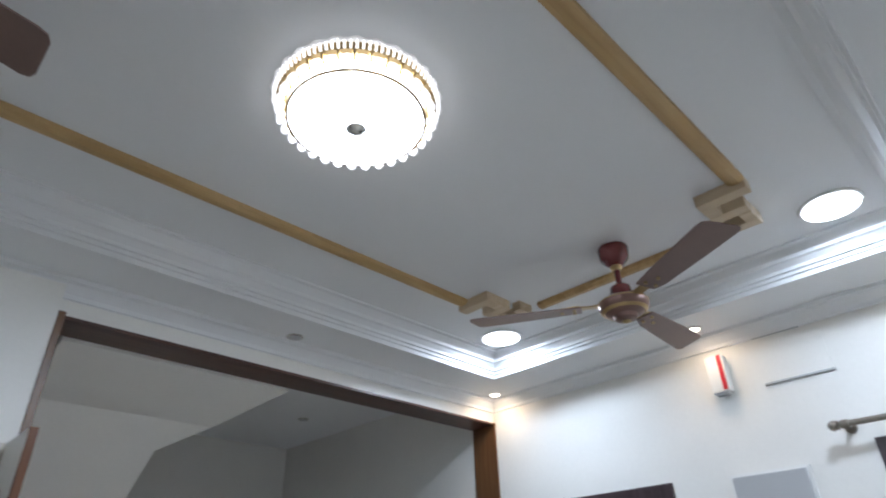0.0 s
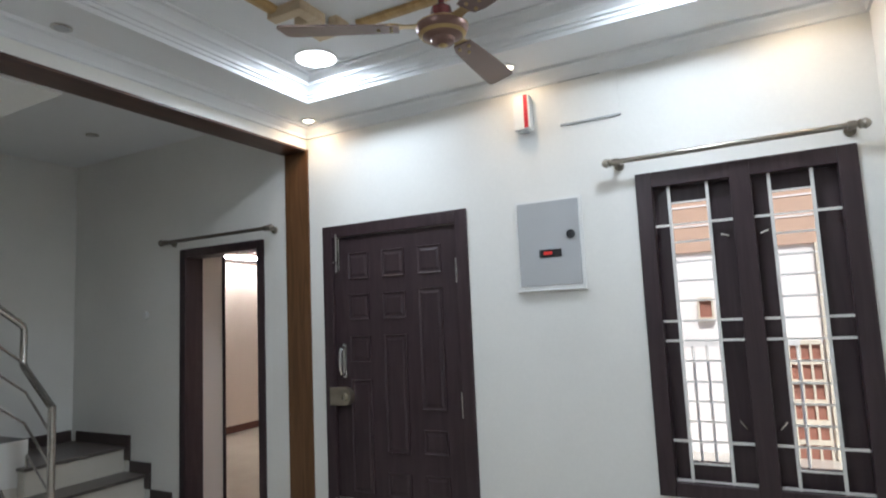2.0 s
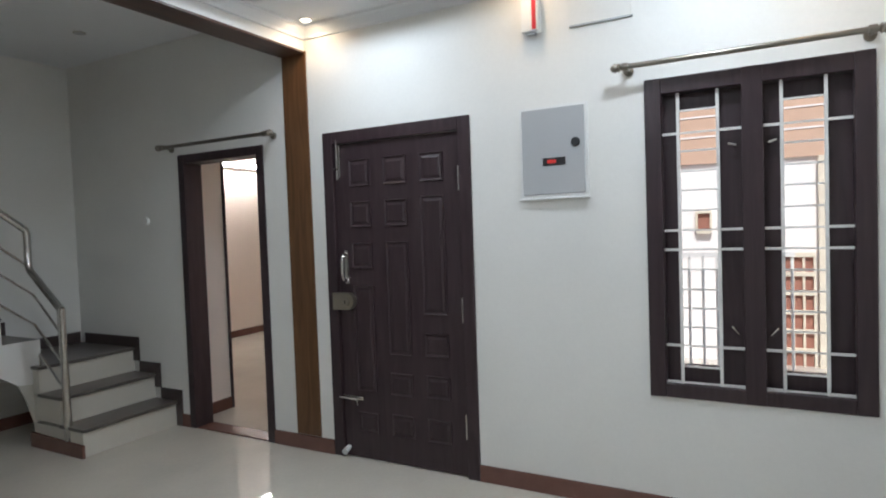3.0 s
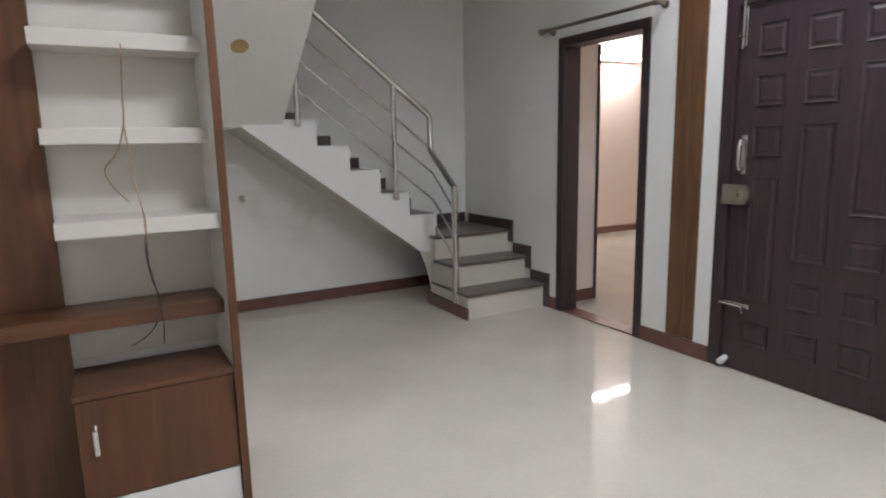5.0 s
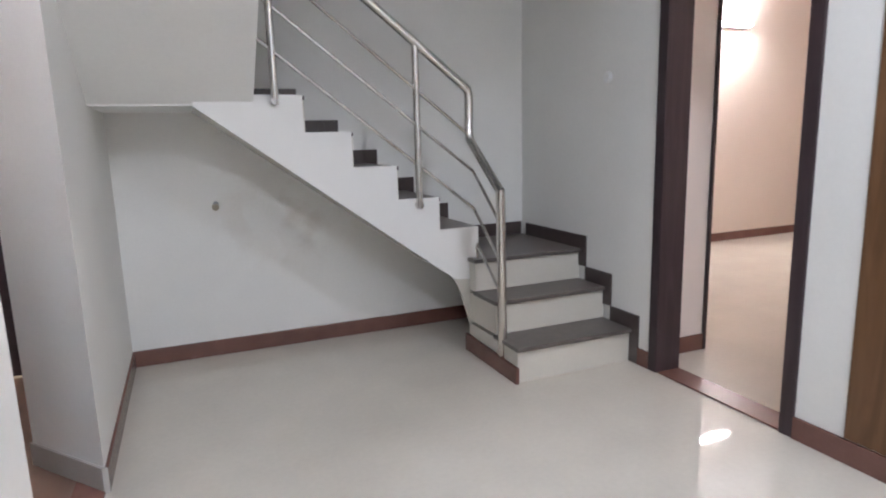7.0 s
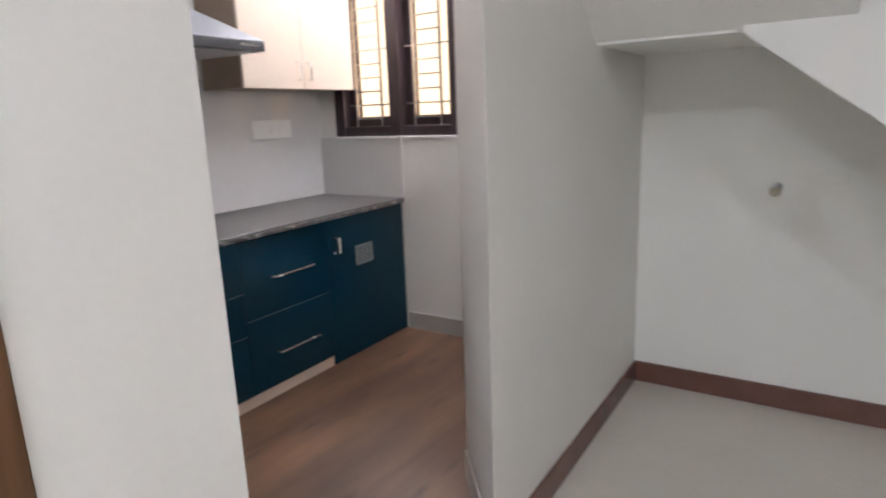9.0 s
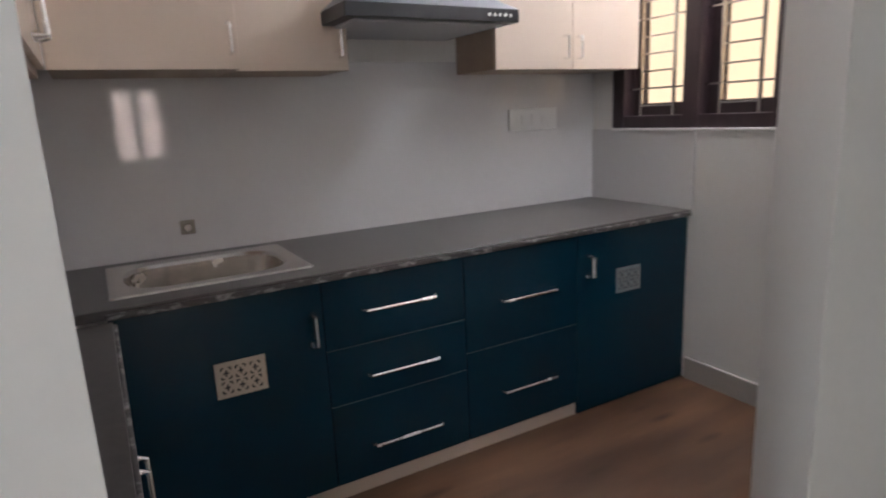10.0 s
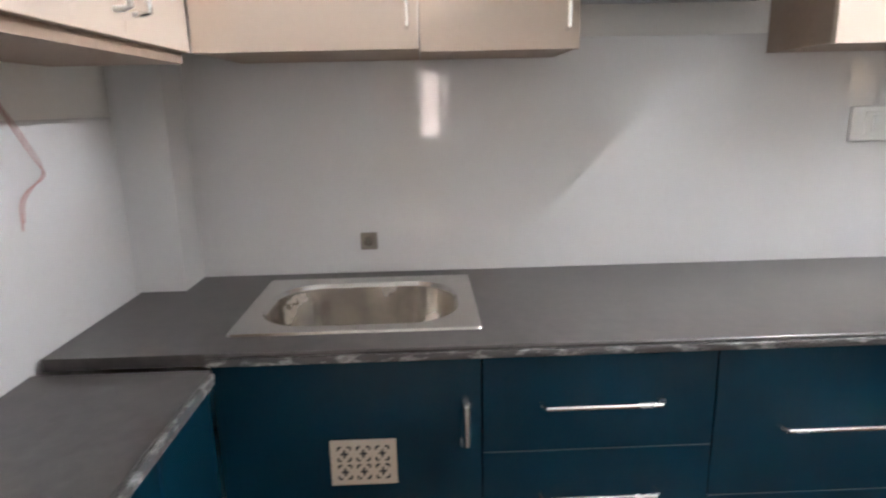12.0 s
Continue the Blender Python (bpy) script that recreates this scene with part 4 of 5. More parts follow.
part("drawer_front", box(nb(), UX0 + 0.004, UX1 - 0.003, UF + 0.002, UF + 0.02, 0.085, 0.246, 0.002), M_WHITE, low, "white lower front")
part("plinth", box(nb(), UX0 + 0.02, UX1, UF + 0.05, YP - 0.03, 0.0, 0.085), M_UNIT, low, "", False)


def cable(name, pts, r, mat, label):
    """A hanging cable, smoothed through its turning points."""
    fine = []
    for i in range(len(pts) - 1):
        p0, p1, p2, p3 = [Vector(pts[min(max(j, 0), len(pts) - 1)]) for j in (i - 1, i, i + 1, i + 2)]
        for k in range(6):
            t = k / 6
            fine.append(0.5 * (2 * p1 + (p2 - p0) * t + (2 * p0 - 5 * p1 + 4 * p2 - p3) * t * t + (3 * p1 - p0 - 3 * p2 + p3) * t ** 3))
    fine.append(Vector(pts[-1]))
    return single(name, tube(nb(), fine, r, 8), mat, label, "cable", place=pts[0])


cable("cable", [(0.640, 3.90, 1.66), (0.640, 3.835, 1.61), (0.632, 3.83, 1.50), (0.626, 3.83, 1.383), (0.60, 3.84, 1.30), (0.563, 3.86, 1.247), (0.585, 3.87, 1.19), (0.620, 3.88, 1.145)], 0.0023, M_WIRE, "copper coloured cable hanging over the shelves")
cable("cable", [(0.626, 3.83, 1.383), (0.631, 3.83, 1.329), (0.640, 3.80, 1.20), (0.652, 3.74, 1.10), (0.650, 3.735, 1.04), (0.645, 3.76, 1.00)], 0.0023, M_WIRE, "copper coloured cable hanging over the shelves")
cable("cable", [(0.648, 3.735, 1.05), (0.646, 3.75, 0.99), (0.655, 3.77, 0.913), (0.675, 3.79, 0.835), (0.678, 3.79, 0.76), (0.674, 3.80, 0.69)], 0.0020, M_BWIRE, "dark cable hanging in front of the ledge")
cable("cable", [(0.650, 3.735, 1.04), (0.652, 3.76, 0.96), (0.670, 3.79, 0.84), (0.660, 3.79, 0.77), (0.63, 3.82, 0.72), (0.582, 3.83, 0.69)], 0.0018, M_BWIRE, "thin dark cable hanging in front of the ledge")

sw = thing("switch_box", (XJ, 4.02, 1.35), "white plastic switch box beside the walnut strip", "switch box")
part("box_body", box(nb(), 0.891, 0.925, 3.930, 4.014, 1.337, 1.440, 0.004), M_PLAST, sw)
part("rocker", box(nb(), 0.924, 0.935, 3.955, 3.995, 1.352, 1.395, 0.004), M_PLAST, sw)

sc = thing("pipe_stub", (1.51, YB, 0.91), "small grey pipe stub in the wall under the stairs", "pipe stub")
part("stub", rod(nb(), (1.51, YB, 0.918), (1.505, YB - 0.050, 0.905), 0.016, 0.018, 14), M_GREY, sc)
part("cap", rod(nb(), (1.505, YB - 0.050, 0.905), (1.504, YB - 0.060, 0.902), 0.021, 0.019, 14), M_LOCK, sc)

# bedroom tube light
tl = thing("tube_light", (6.75, 8.05, 2.3), "glowing tube light on the bedroom wall", "tube light")
part("batten", box(nb(), 6.00, 7.24, 7.95, 8.05, 2.37, 2.43, 0.004), M_PLAST, tl)
part("glass_tube", rod(nb(), (6.03, 7.915, 2.40), (7.21, 7.915, 2.40), 0.018, None, 14), M_TUBE, tl, "glowing tube")


# bedroom window, seen mirrored in the kitchen tiles
bw = thing("window_3", (8.85, 5.33, 0.65), "dark brown two-light bedroom window", "window")
tagged(bw, kind="structure")
part("window_frame", cells(nb(), "x", 8.84, 8.93, 4.88, 5.78, 0.65, 1.96, [(4.98, 5.27, 0.75, 1.86), (5.42, 5.68, 0.75, 1.86)]), M_DOOR, bw, "", False)
for a, b in ((4.98, 5.27), (5.42, 5.68)):
    part("grille_bar", box(nb(), 8.87, 8.885, a, b, 1.44, 1.47), M_DOOR, bw, "", False)
    pn = part("pane", box(nb(), 8.90, 8.905, a, b, 0.75, 1.86), M_GLASS, bw, "clear glass pane", False)
    pn.visible_shadow = False
# Emitting sheet added as daylight for the bedroom window; no such wall is known.
single("backdrop", box(nb(), 10.2, 10.25, 3.0, 8.0, -0.3, 4.5), M_DAY, "glowing backdrop in place of daylight outside the bedroom window", "backdrop", kind="structure", smooth=False)


# ---- kitchen ----
CF, CT = -0.370, 0.785
structure("wall_tile_sink", box(nb(), XW, XW + 0.008, 4.155, YK, CT, 1.45), M_TILE, "glossy pale wall tiles behind the counter", "wall tile")
structure("wall_tile_window", box(nb(), XW + 0.008, -0.355, YK - 0.008, YK, CT, 1.125), M_TILE, "glossy pale wall tiles under the kitchen window", "wall tile")
structure("wall_tile_left", box(nb(), XW + 0.008, 0.85, 4.155, 4.163, 0.70, 1.26), M_TILE, "glossy pale wall tiles beside the counter", "wall tile")
structure("wall_column", box(nb(), XW + 0.008, -0.820, 4.163, 4.303, CT, 2.72), M_TILE, "square tiled column in the kitchen corner", "column")

ct = thing("worktop", (-0.66, 5.4, 0.745), "dark grey granite worktop with a rough unpolished edge", "worktop")
bm = nb()
XS, YS = (XW + 0.008, -0.845, -0.472, -0.362), (4.18, 4.555, 5.050, YK - 0.010)
for i in range(3):
    for j in range(3):
        if (i, j) != (1, 1):
            box(bm, XS[i], XS[i + 1], YS[j], YS[j + 1], 0.758, CT)
bmesh.ops.remove_doubles(bm, verts=bm.verts, dist=1e-5)
part("slab", bm, M_GRAN, ct, "", False)
part("rounded_nose", rod(nb(), (-0.360, 4.51, CT - 0.0052), (-0.360, YK - 0.010, CT - 0.0052), 0.005, None, 12), M_GRAN, ct, "dark polished upper edge")
part("front_edge", box(nb(), -0.362, -0.352, 4.51, YK - 0.010, 0.758, CT - 0.010, 0.003), M_GEDGE, ct, "rough whitish edge")
lt = thing("side_worktop", (0.2, 4.33, 0.71), "lower dark grey granite worktop along the side wall", "worktop")
part("slab", box(nb(), -0.350, 0.85, 4.163, 4.525, 0.728, 0.756, 0.002), M_GRAN, lt)
part("front_edge", box(nb(), -0.340, 0.80, 4.525, 4.533, 0.728, 0.752, 0.002), M_GEDGE, lt, "rough whitish edge")


def handle_bar(bm, a, b, out, r=0.0054):
    """A bow handle from a to b that stands off along out."""
    a, b, o = Vector(a), Vector(b), Vector(out)
    d = (b - a) * 0.06
    tube(bm, [a - o * 0.1, a + o * 0.6, a + d * 0.4 + o, b - d * 0.4 + o, b + o * 0.6, b - o * 0.1], r, 8)
    return bm


OUT = (0.030, 0, 0)


def base_unit(y0, y1, fronts, z0, label, top=0.745):
    ob = thing("base_cabinet", (-0.66, (y0 + y1) / 2, 0.0), label, "base cabinet", "teal base cabinets")
    part("carcass", box(nb(), XW + 0.01, CF - 0.02, y0 + 0.001, y1 - 0.001, max(z0, 0.06), top), M_BLUE, ob, "", False)
    for a, b in fronts:
        part("front", box(nb(), CF - 0.019, CF, y0 + 0.0012, y1 - 0.0012, a + 0.0012, b - 0.0012, 0.0015), M_BLUE, ob, "glossy deep teal front")
    for a, b in fronts[1:]:
        part("edge_band", box(nb(), CF - 0.018, CF - 0.001, y0 + 0.003, y1 - 0.003, a - 0.0013, a + 0.0013), M_BAND, ob, "pale edge banding", False)
    if z0 > 0.03:
        part("plinth", box(nb(), CF - 0.05, CF - 0.012, y0, y1, 0.006, 0.058), M_CREAM, ob, "beige plinth", False)
    return ob


def vent(parent, y0, y1, z0, z1, mat, label):
    v = part("vent_grille", box(nb(), CF - 0.001, CF + 0.004, y0, y1, z0, z1, 0.001), mat, parent, label)
    w, hgt = (y1 - y0 - 0.020) / 3, (z1 - z0 - 0.020) / 2
    for i in range(3):
        for j in range(2):
            cy, cz = y0 + 0.010 + (i + 0.5) * w, z0 + 0.010 + (j + 0.5) * hgt
            bm = nb()
            x0, x1 = CF + 0.0035, CF + 0.0046
            box(bm, x0, x1, cy - 0.008, cy + 0.008, cz - 0.0025, cz + 0.0025)
            box(bm, x0, x1, cy - 0.0025, cy + 0.0025, cz - 0.010, cz + 0.010)
            for sy in (-1, 1):
                for sz in (-1, 1):
                    ya, za = cy + sy * 0.0135, cz + sz * 0.0165
                    box(bm, x0, x1, *sorted((ya, ya - sy * 0.008)), za - 0.0022, za + 0.0022)
                    box(bm, x0, x1, ya - 0.0022, ya + 0.0022, *sorted((za, za - sz * 0.008)))
            part("pierced_hole", bm, M_BLACK, v, "", False)


M_VENT = material("beige_vent_plastic", (0.55, 0.47, 0.37), 0.4, var=0.05, scale=5, fine=80, bump=0.0)
u = base_unit(4.512, 5.080, [(0.062, 0.757)], 0.06, "deep teal sink cabinet with a vent grille", 0.58)
vent(u, 4.750, 4.893, 0.466, 0.573, M_VENT, "beige pierced vent grille")
part("handle", handle_bar(nb(), (CF, 5.043, 0.660), (CF, 5.043, 0.565), OUT, 0.010), M_CHROME, u, "chrome bow handle")
u = base_unit(5.080, 5.588, [(0.062, 0.340), (0.340, 0.529), (0.529, 0.757)], 0.06, "deep teal cabinet with three drawers")
for z in (0.645, 0.427, 0.181):
    part("handle", handle_bar(nb(), (CF, 5.208, z), (CF, 5.466, z), OUT), M_CHROME, u, "long chrome handle")
u = base_unit(5.588, 6.105, [(0.062, 0.400), (0.400, 0.757)], 0.06, "deep teal cabinet with two deep drawers")
for z in (0.572, 0.221):
    part("handle", handle_bar(nb(), (CF, 5.733, z), (CF, 5.984, z), OUT), M_CHROME, u, "long chrome handle")
u = base_unit(6.105, YK - 0.012, [(0.010, 0.757)], 0.01, "deep teal end cabinet with a vent grille")
vent(u, 6.312, 6.448, 0.486, 0.590, M_VENT2, "grey pierced vent grille")
part("handle", handle_bar(nb(), (CF, 6.160, 0.665), (CF, 6.160, 0.587), OUT, 0.010), M_CHROME, u, "chrome bow handle")

sideu = thing("base_cabinet", (0.2, 4.34, 0.0), "bright teal side cabinet with paired bow handles", "base cabinet", "teal base cabinets")
part("carcass", box(nb(), CF + 0.001, 0.80, 4.163, 4.497, 0.06, 0.716), M_BLUE, sideu, "", False)
for a, b in ((-0.355, -0.10), (-0.10, 0.20), (0.20, 0.50), (0.50, 0.80)):
    part("front", box(nb(), a + 0.0015, b - 0.0015, 4.497, 4.515, 0.062, 0.715, 0.002), M_BLUE, sideu, "glossy teal door")
for x in (0.225, 0.275):
    part("handle", handle_bar(nb(), (x, 4.515, 0.66), (x, 4.515, 0.565), (0, 0.030, 0)), M_CHROME, sideu, "chrome bow handle")

# sink
sk = thing("kitchen_sink", (-0.66, 4.8, CT), "stainless steel drop-in sink, dull and water-marked", "sink")
SK = (-0.885, -0.450, 4.522, 5.092)


def rounded(x0, x1, y0, y1, r, z, n=9):
    out = []
    for cx, cy, a0 in ((x1 - r, y1 - r, 0), (x0 + r, y1 - r, 90), (x0 + r, y0 + r, 180), (x1 - r, y0 + r, 270)):
        for k in range(n + 1):
            a = radians(a0 + 90 * k / n)
            out.append((cx + r * math.cos(a), cy + r * math.sin(a), z))
    return out


rings = [rounded(SK[0], SK[1], SK[2], SK[3], 0.012, CT + 0.001), rounded(SK[0] + 0.003, SK[1] - 0.003, SK[2] + 0.003, SK[3] - 0.003, 0.012, CT + 0.006),
         rounded(SK[0] + 0.060, SK[1] - 0.038, SK[2] + 0.046, SK[3] - 0.046, 0.125, CT + 0.007), rounded(SK[0] + 0.068, SK[1] - 0.046, SK[2] + 0.054, SK[3] - 0.054, 0.120, CT - 0.004),
         rounded(SK[0] + 0.078, SK[1] - 0.056, SK[2] + 0.066, SK[3] - 0.066, 0.112, CT - 0.13), rounded(SK[0] + 0.090, SK[1] - 0.068, SK[2] + 0.080, SK[3] - 0.080, 0.10, CT - 0.155), rounded(SK[0] + 0.12, SK[1] - 0.10, SK[2] + 0.115, SK[3] - 0.115, 0.08, CT - 0.172)]
for nm, sel, mt in (("rim", rings[:4], M_STEEL), ("bowl", rings[3:], M_SINK)):
    bm = nb()
    vr = [[bm.verts.new(p) for p in r] for r in sel]
    for a, b in zip(vr, vr[1:]):
        n = len(a)
        for k in range(n):
            bm.faces.new((a[k], a[(k + 1) % n], b[(k + 1) % n], b[k]))
    if nm == "bowl":
        bm.faces.new(vr[-1])
    part(nm, bm, mt, sk)
part("drain", rod(nb(), (-0.66, 4.70, CT - 0.176), (-0.66, 4.70, CT - 0.170), 0.035, 0.038, 20), M_GREY, sk, "round drain")

tp = thing("tap_stub", (XW, 4.80, 0.88), "small square brass tap outlet in the tiles", "tap outlet")
part("flange", box(nb(), XW + 0.008, XW + 0.016, 4.776, 4.826, 0.856, 0.908, 0.003), M_ROD, tp)
part("plug", rod(nb(), (XW + 0.014, 4.80, 0.882), (XW + 0.030, 4.80, 0.882), 0.015, 0.013, 14), M_STEEL, tp)

# wall cabinets
UB, UTOP, UFX = 1.396, 2.05, -0.665


def wall_unit(y0, y1, handles, label, front=UFX):
    ob = thing("wall_cabinet", (-0.8, (y0 + y1) / 2, UB), label, "wall cabinet", "cream wall cabinets")
    part("carcass", box(nb(), XW + 0.009, front - 0.019, y0 + 0.002, y1 - 0.002, UB, UTOP), M_CABIN, ob, "brown board carcass", False)
    part("cabinet_door", box(nb(), front - 0.018, front, y0 + 0.001, y1 - 0.001, UB - 0.003, UTOP, 0.002), M_CREAM, ob, "glossy cream door")
    for y in handles:
        part("handle", handle_bar(nb(), (front, y, 1.525), (front, y, 1.437), (0.028, 0, 0)), M_CHROME, ob, "chrome bow handle")
    return ob


wall_unit(4.470, 4.968, [4.942], "deep cream wall cabinet in the corner", -0.590)
wall_unit(4.968, 5.345, [5.312], "cream wall cabinet beside the cooker hood")
wall_unit(5.953, 6.345, [6.298], "cream wall cabinet beside the cooker hood")
wall_unit(6.345, YK - 0.015, [6.372], "cream wall cabinet beside the window")
sc2 = thing("wall_cabinet", (0.0, 4.32, UB), "cream wall cabinet along the side wall", "wall cabinet", "cream wall cabinets")
part("carcass", box(nb(), -0.588, 0.80, 4.164, 4.450, 1.371, UTOP), M_CABIN, sc2, "brown board carcass", False)
for a, b in ((-0.588, -0.30), (-0.30, 0.06), (0.06, 0.43), (0.43, 0.80)):
    part("cabinet_door", box(nb(), a + 0.001, b - 0.001, 4.451, 4.469, UB - 0.003, UTOP, 0.002), M_CREAM, sc2, "glossy cream door")
for x in (-0.335, -0.265, 0.40, 0.46):
    part("handle", handle_bar(nb(), (x, 4.469, 1.525), (x, 4.469, 1.437), (0, 0.028, 0)), M_CHROME, sc2, "chrome bow handle")

# cooker hood
hd = thing("cooker_hood", (-0.7, 5.58, 1.5), "steel chimney cooker hood with a flared canopy", "cooker hood")
HX, HY0, HY1, HZ = -0.455, 5.262, 5.905, 1.535
bm = nb()
lo = [bm.verts.new(p) for p in ((XW + 0.009, HY0, HZ + 0.045), (HX, HY0, HZ + 0.045), (HX, HY1, HZ + 0.045), (XW + 0.009, HY1, HZ + 0.045))]
hi3 = [bm.verts.new(p) for p in ((XW + 0.009, 5.46, 1.75), (-0.75, 5.46, 1.75), (-0.75, 5.71, 1.75), (XW + 0.009, 5.71, 1.75))]
for k in range(4):
    bm.faces.new((lo[k], lo[(k + 1) % 4], hi3[(k + 1) % 4], hi3[k]))
bm.faces.new(lo[::-1])
bm.faces.new(hi3)
part("canopy", bm, M_HOOD, hd, "", False)
part("rim", box(nb(), XW + 0.009, HX + 0.003, HY0 - 0.003, HY1 + 0.003, HZ, HZ + 0.044, 0.003), M_BLACK, hd, "black rim")
part("filter", box(nb(), XW + 0.05, HX - 0.04, HY0 + 0.04, HY1 - 0.04, HZ - 0.006, HZ + 0.004), M_GREY, hd, "grey grease filter", False)
part("chimney", box(nb(), XW + 0.009, -0.76, 5.465, 5.705, 1.75, 2.70, 0.003), M_HOOD, hd)
for k in range(5):
    part("button", rod(nb(), (HX + 0.002, 5.78 + k * 0.022, HZ + 0.022), (HX + 0.007, 5.78 + k * 0.022, HZ + 0.022), 0.006, None, 10), M_CHROME, hd)

# sockets and wires
ss = thing("splash_socket", (XW + 0.008, 6.30, 1.15), "white socket plate on the tiles", "socket")
part("plate", box(nb(), XW + 0.008, XW + 0.020, 6.220, 6.50, 1.142, 1.242, 0.003), M_PLAST, ss)
part("inner_plate", box(nb(), XW + 0.019, XW + 0.022, 6.262, 6.458, 1.158, 1.226, 0.002), M_PLAST, ss)
for y in (6.30, 6.36, 6.42):
    part("rocker", box(nb(), XW + 0.021, XW + 0.026, y - 0.016, y + 0.016, 1.170, 1.214, 0.002), M_PLAST, ss)
sb = thing("switchboard", (0.2, 4.163, 1.2), "white switchboard with sockets and two rockers", "switchboard")
part("plate", box(nb(), 0.092, 0.316, 4.163, 4.174, 1.158, 1.248, 0.004), M_PLAST, sb)
part("inner_frame", box(nb(), 0.110, 0.250, 4.173, 4.177, 1.172, 1.232, 0.002), M_GREY, sb)
part("inner_plate", box(nb(), 0.112, 0.248, 4.176, 4.179, 1.174, 1.230, 0.002), M_PLAST, sb)
for x in (0.168, 0.189):
    part("rocker", box(nb(), x - 0.009, x + 0.009, 4.178, 4.185, 1.180, 1.224, 0.003), M_PLAST, sb)
for cx, n in ((0.223, 0), (0.135, 1)):
    for dx, dz in ((0, 0.016), (0.010, 0.0), (-0.010, 0.0), (0.010, -0.015), (-0.010, -0.015)):
        if n and dz == 0.0:
            continue
        part("pin_hole", rod(nb(), (cx + dx, 4.178, 1.202 + dz), (cx + dx, 4.1805, 1.202 + dz), 0.0036, None, 10), M_BLACK, sb)

cable("cable", [(-0.325, 4.19, 1.380), (-0.335, 4.185, 1.350), (-0.36, 4.18, 1.31), (-0.407, 4.18, 1.243), (-0.455, 4.18, 1.18), (-0.478, 4.18, 1.146), (-0.40, 4.19, 1.125), (-0.372, 4.19, 1.10), (-0.367, 4.19, 1.05)], 0.0014, M_RWIRE, "thin red wire hanging under the wall cabinet")
cable("cable", [(-0.325, 4.19, 1.380), (-0.34, 4.18, 1.345), (-0.375, 4.178, 1.30), (-0.43, 4.18, 1.23), (-0.475, 4.18, 1.16), (-0.42, 4.19, 1.13), (-0.385, 4.19, 1.105), (-0.374, 4.19, 1.065)], 0.0012, M_RWIRE, "thin red wire hanging under the wall cabinet")

# Tube out of view, added as kitchen light; shadow edges suggest its place.
kt = thing("tube_light", (-0.1, YK, 2.3), "unseen cool white tube light added above the kitchen window", "tube light")
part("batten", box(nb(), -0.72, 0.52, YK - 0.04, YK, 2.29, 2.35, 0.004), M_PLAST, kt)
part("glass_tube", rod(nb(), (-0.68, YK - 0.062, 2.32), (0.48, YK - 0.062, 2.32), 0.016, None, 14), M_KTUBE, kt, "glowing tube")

# kitchen window and back door
kw = thing("window_2", (-0.38, YK, 1.13), "dark brown kitchen window with grille bars", "window")
tagged(kw, kind="structure")
KZ0, KZ1 = 1.130, 2.06
for a, b in ((-0.824, -0.755), (-0.425, -0.345), (-0.025, 0.030)):
    part("window_frame", box(nb(), a, b, YK - 0.012, YK + 0.12, KZ0, KZ1, 0.004), M_DOOR, kw)
for z0, z1 in ((KZ0, KZ0 + 0.055), (KZ1 - 0.06, KZ1)):
    for a, b in ((-0.755, -0.425), (-0.345, -0.025)):
        part("window_frame", box(nb(), a, b, YK - 0.010, YK + 0.12, z0, z1, 0.003), M_DOOR, kw)
for a, b in ((-0.755, -0.425), (-0.345, -0.025)):
    sash = part("sash", cells(nb(), "y", YK + 0.06, YK + 0.095, a, b, KZ0 + 0.055, KZ1 - 0.06, [(a + 0.055, b - 0.045, KZ0 + 0.11, KZ1 - 0.11)]), M_DOOR, kw, "", False)
    pane = part("pane", box(nb(), a + 0.055, b - 0.045, YK + 0.075, YK + 0.08, KZ0 + 0.11, KZ1 - 0.11), M_GLASS, sash, "clear glass pane", False)
    pane.visible_shadow = False
    for x in (a + 0.075, b - 0.075):
        part("grille_bar", box(nb(), x - 0.006, x + 0.006, YK + 0.020, YK + 0.030, KZ0 + 0.055, KZ1 - 0.06), M_STEEL, kw, "", False)
    z = KZ0 + 0.10
    while z < KZ1 - 0.1:
        wide = int(round((z - KZ0 - 0.10) / 0.075)) % 4 == 1
        part("grille_bar", box(nb(), a if wide else a + 0.075, b if wide else b - 0.075, YK + 0.021, YK + 0.029, z - 0.004, z + 0.004), M_STEEL, kw, "", False)
        z += 0.075
part("sill", box(nb(), -0.824, 0.03, YK - 0.018, YK, KZ0 - 0.012, KZ0, 0.002), M_WHITE, kw, "white painted sill edge")
kd = thing("door_2", (0.45, YK, 0), "dark brown wooden kitchen back door, closed", "door")
tagged(kd, kind="structure")
for a, b in ((0.031, 0.095), (0.635, 0.697)):
    part("jamb", box(nb(), a, b, YK - 0.012, YK + 0.12, 0.0, 2.06, 0.003), M_DOOR, kd)
part("head", box(nb(), 0.095, 0.635, YK - 0.012, YK + 0.12, 1.995, 2.06, 0.003), M_DOOR, kd)
part("leaf", box(nb(), 0.096, 0.634, YK + 0.03, YK + 0.07, 0.01, 1.994, 0.002), M_DOOR, kd)


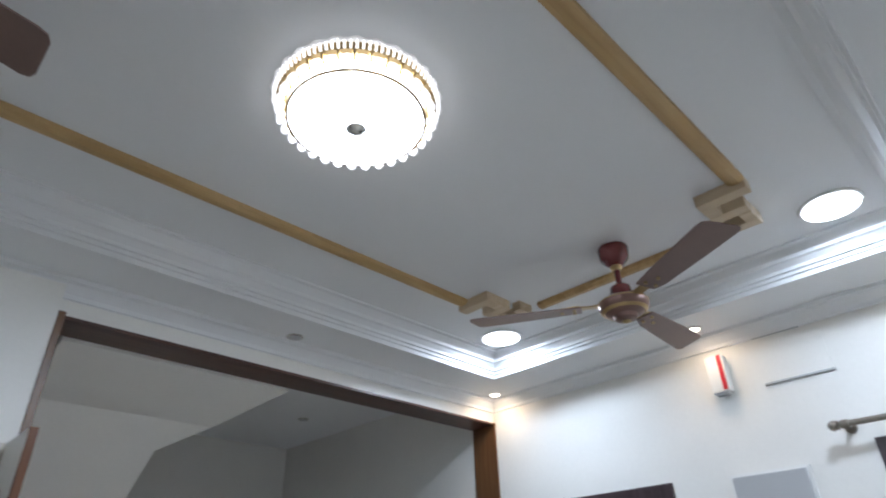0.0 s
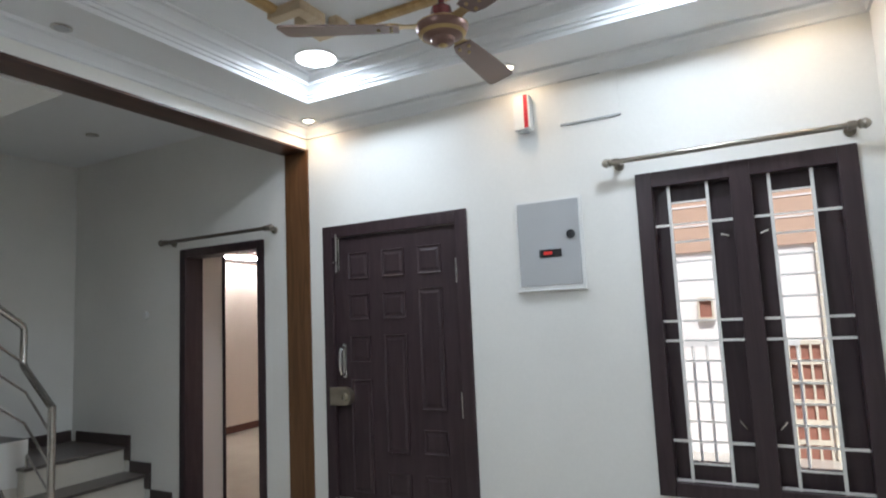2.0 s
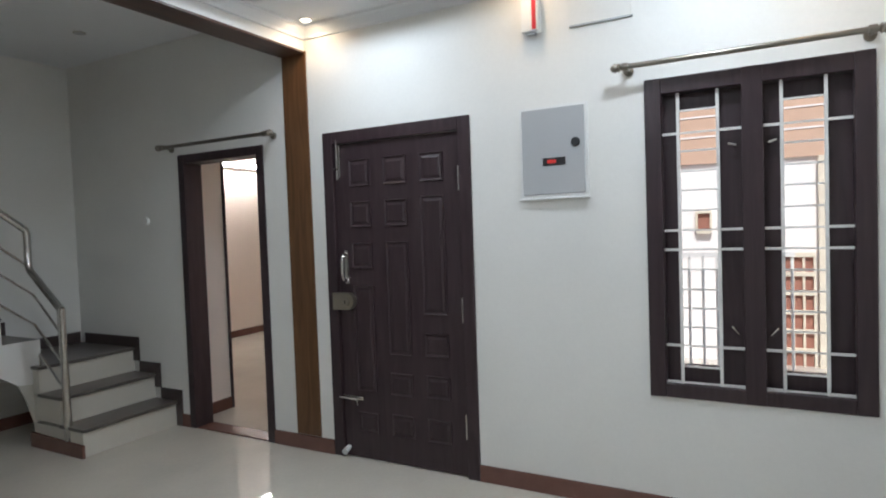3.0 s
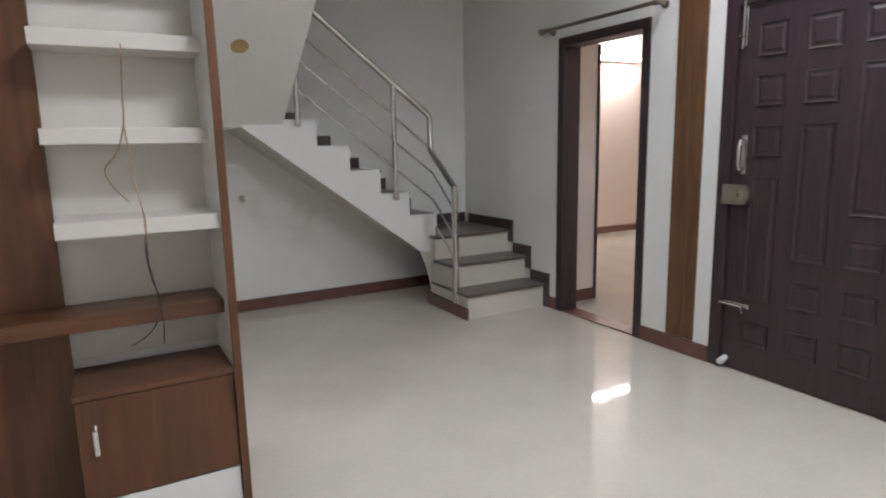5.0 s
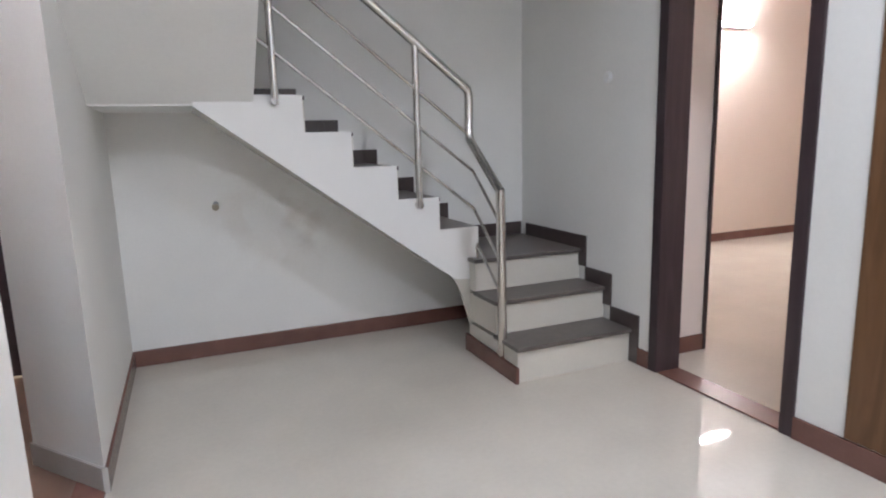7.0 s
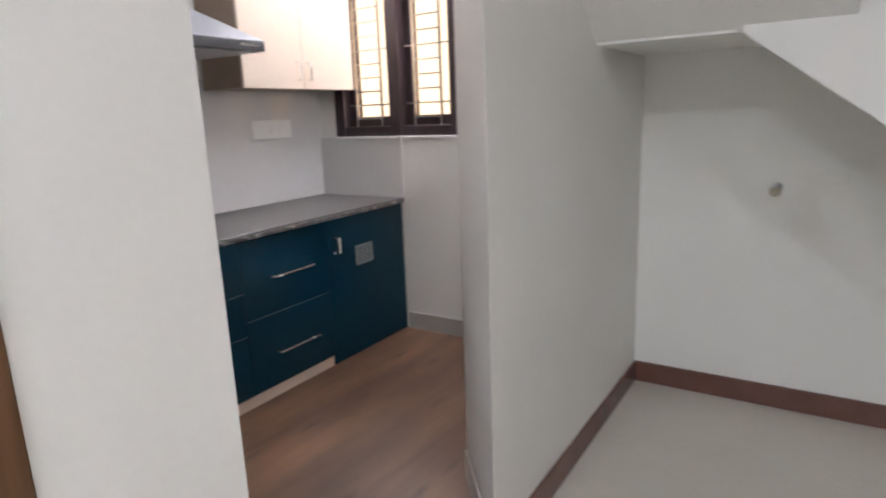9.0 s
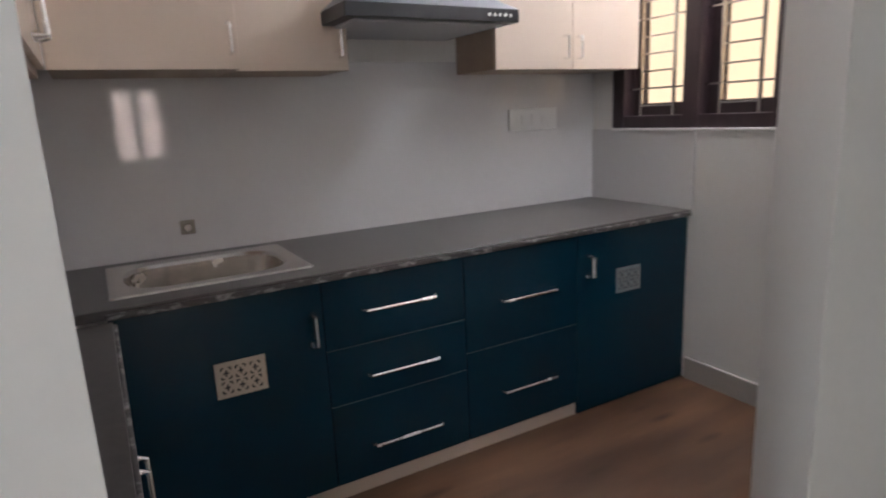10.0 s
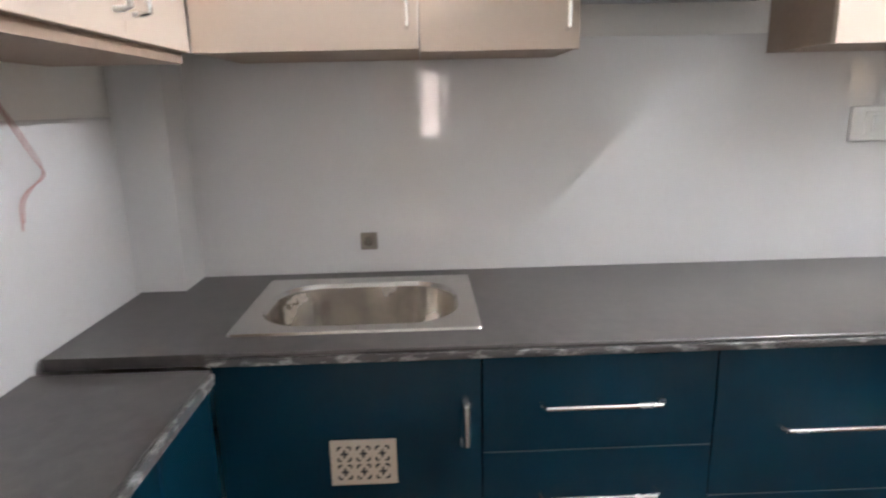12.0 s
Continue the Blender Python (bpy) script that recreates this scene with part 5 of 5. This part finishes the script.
# ---- outdoors ----
structure("ground", box(nb(), -400, 400, -400, 400, -0.45, -0.30), M_GROUND, "pale concrete yard", "ground")
hs = thing("neighbour_house", (8.2, -1.5, -0.3), "pale plastered neighbouring house with a peach upper band", "house")
part("wall", box(nb(), 7.2, 7.6, -4.5, 4.6, -0.3, 1.99), M_FACADE, hs, "", False)
part("upper_band", box(nb(), 7.16, 7.6, -4.5, 4.6, 1.99, 4.6), M_PEACH, hs, "peach painted upper storey", False)
for k in range(8):
    part("band_groove", box(nb(), 7.150, 7.16, -4.5, 4.6, 2.25 + k * 0.20, 2.265 + k * 0.20), M_FACADE, hs, "", False)
part("corner_post", box(nb(), 7.12, 7.2, 0.945, 1.035, -0.3, 1.99), M_POST, hs, "cream painted corner post", False)
for y0, y1, z0, z1, nx, nz in ((1.957, 2.09, 1.305, 1.51, 1, 1), (1.070, 1.425, -0.03, 1.065, 4, 6)):
    w = part("window", box(nb(), 7.17, 7.22, y0, y1, z0, z1), M_RUST, hs, "red oxide painted lattice window", False)
    dy, dz = (y1 - y0) / nx, (z1 - z0) / nz
    for i in range(nx + 1):
        part("lattice_bar", box(nb(), 7.135, 7.172, y0 + i * dy - 0.010, y0 + i * dy + 0.010, z0, z1), M_POST, w, "", False)
    for j in range(nz + 1):
        part("lattice_bar", box(nb(), 7.130, 7.171, y0, y1, z0 + j * dz - 0.020, z0 + j * dz + 0.020), M_POST, w, "", False)
gate = thing("yard_railing", (5.6, 0.5, -0.3), "white painted metal yard railing", "railing")
part("top_rail", box(nb(), 5.58, 5.62, 1.28, 4.2, 1.14, 1.18), M_WHITE, gate, "", False)
part("bottom_rail", box(nb(), 5.58, 5.62, 1.28, 4.2, -0.15, -0.11), M_WHITE, gate, "", False)
for k in range(29):
    y = 1.30 + k * 0.1
    part("baluster", rod(nb(), (5.6, y, -0.30), (5.6, y, 1.14), 0.010, None, 6), M_WHITE, gate, "", False)
# Glows by itself and also throws light into the kitchen.
single("backdrop", box(nb(), -4.0, 3.0, 8.4, 8.45, -0.3, 5.5), M_BACK, "cream backdrop behind the kitchen, glowing in place of sunlight", "backdrop", kind="structure", smooth=False)
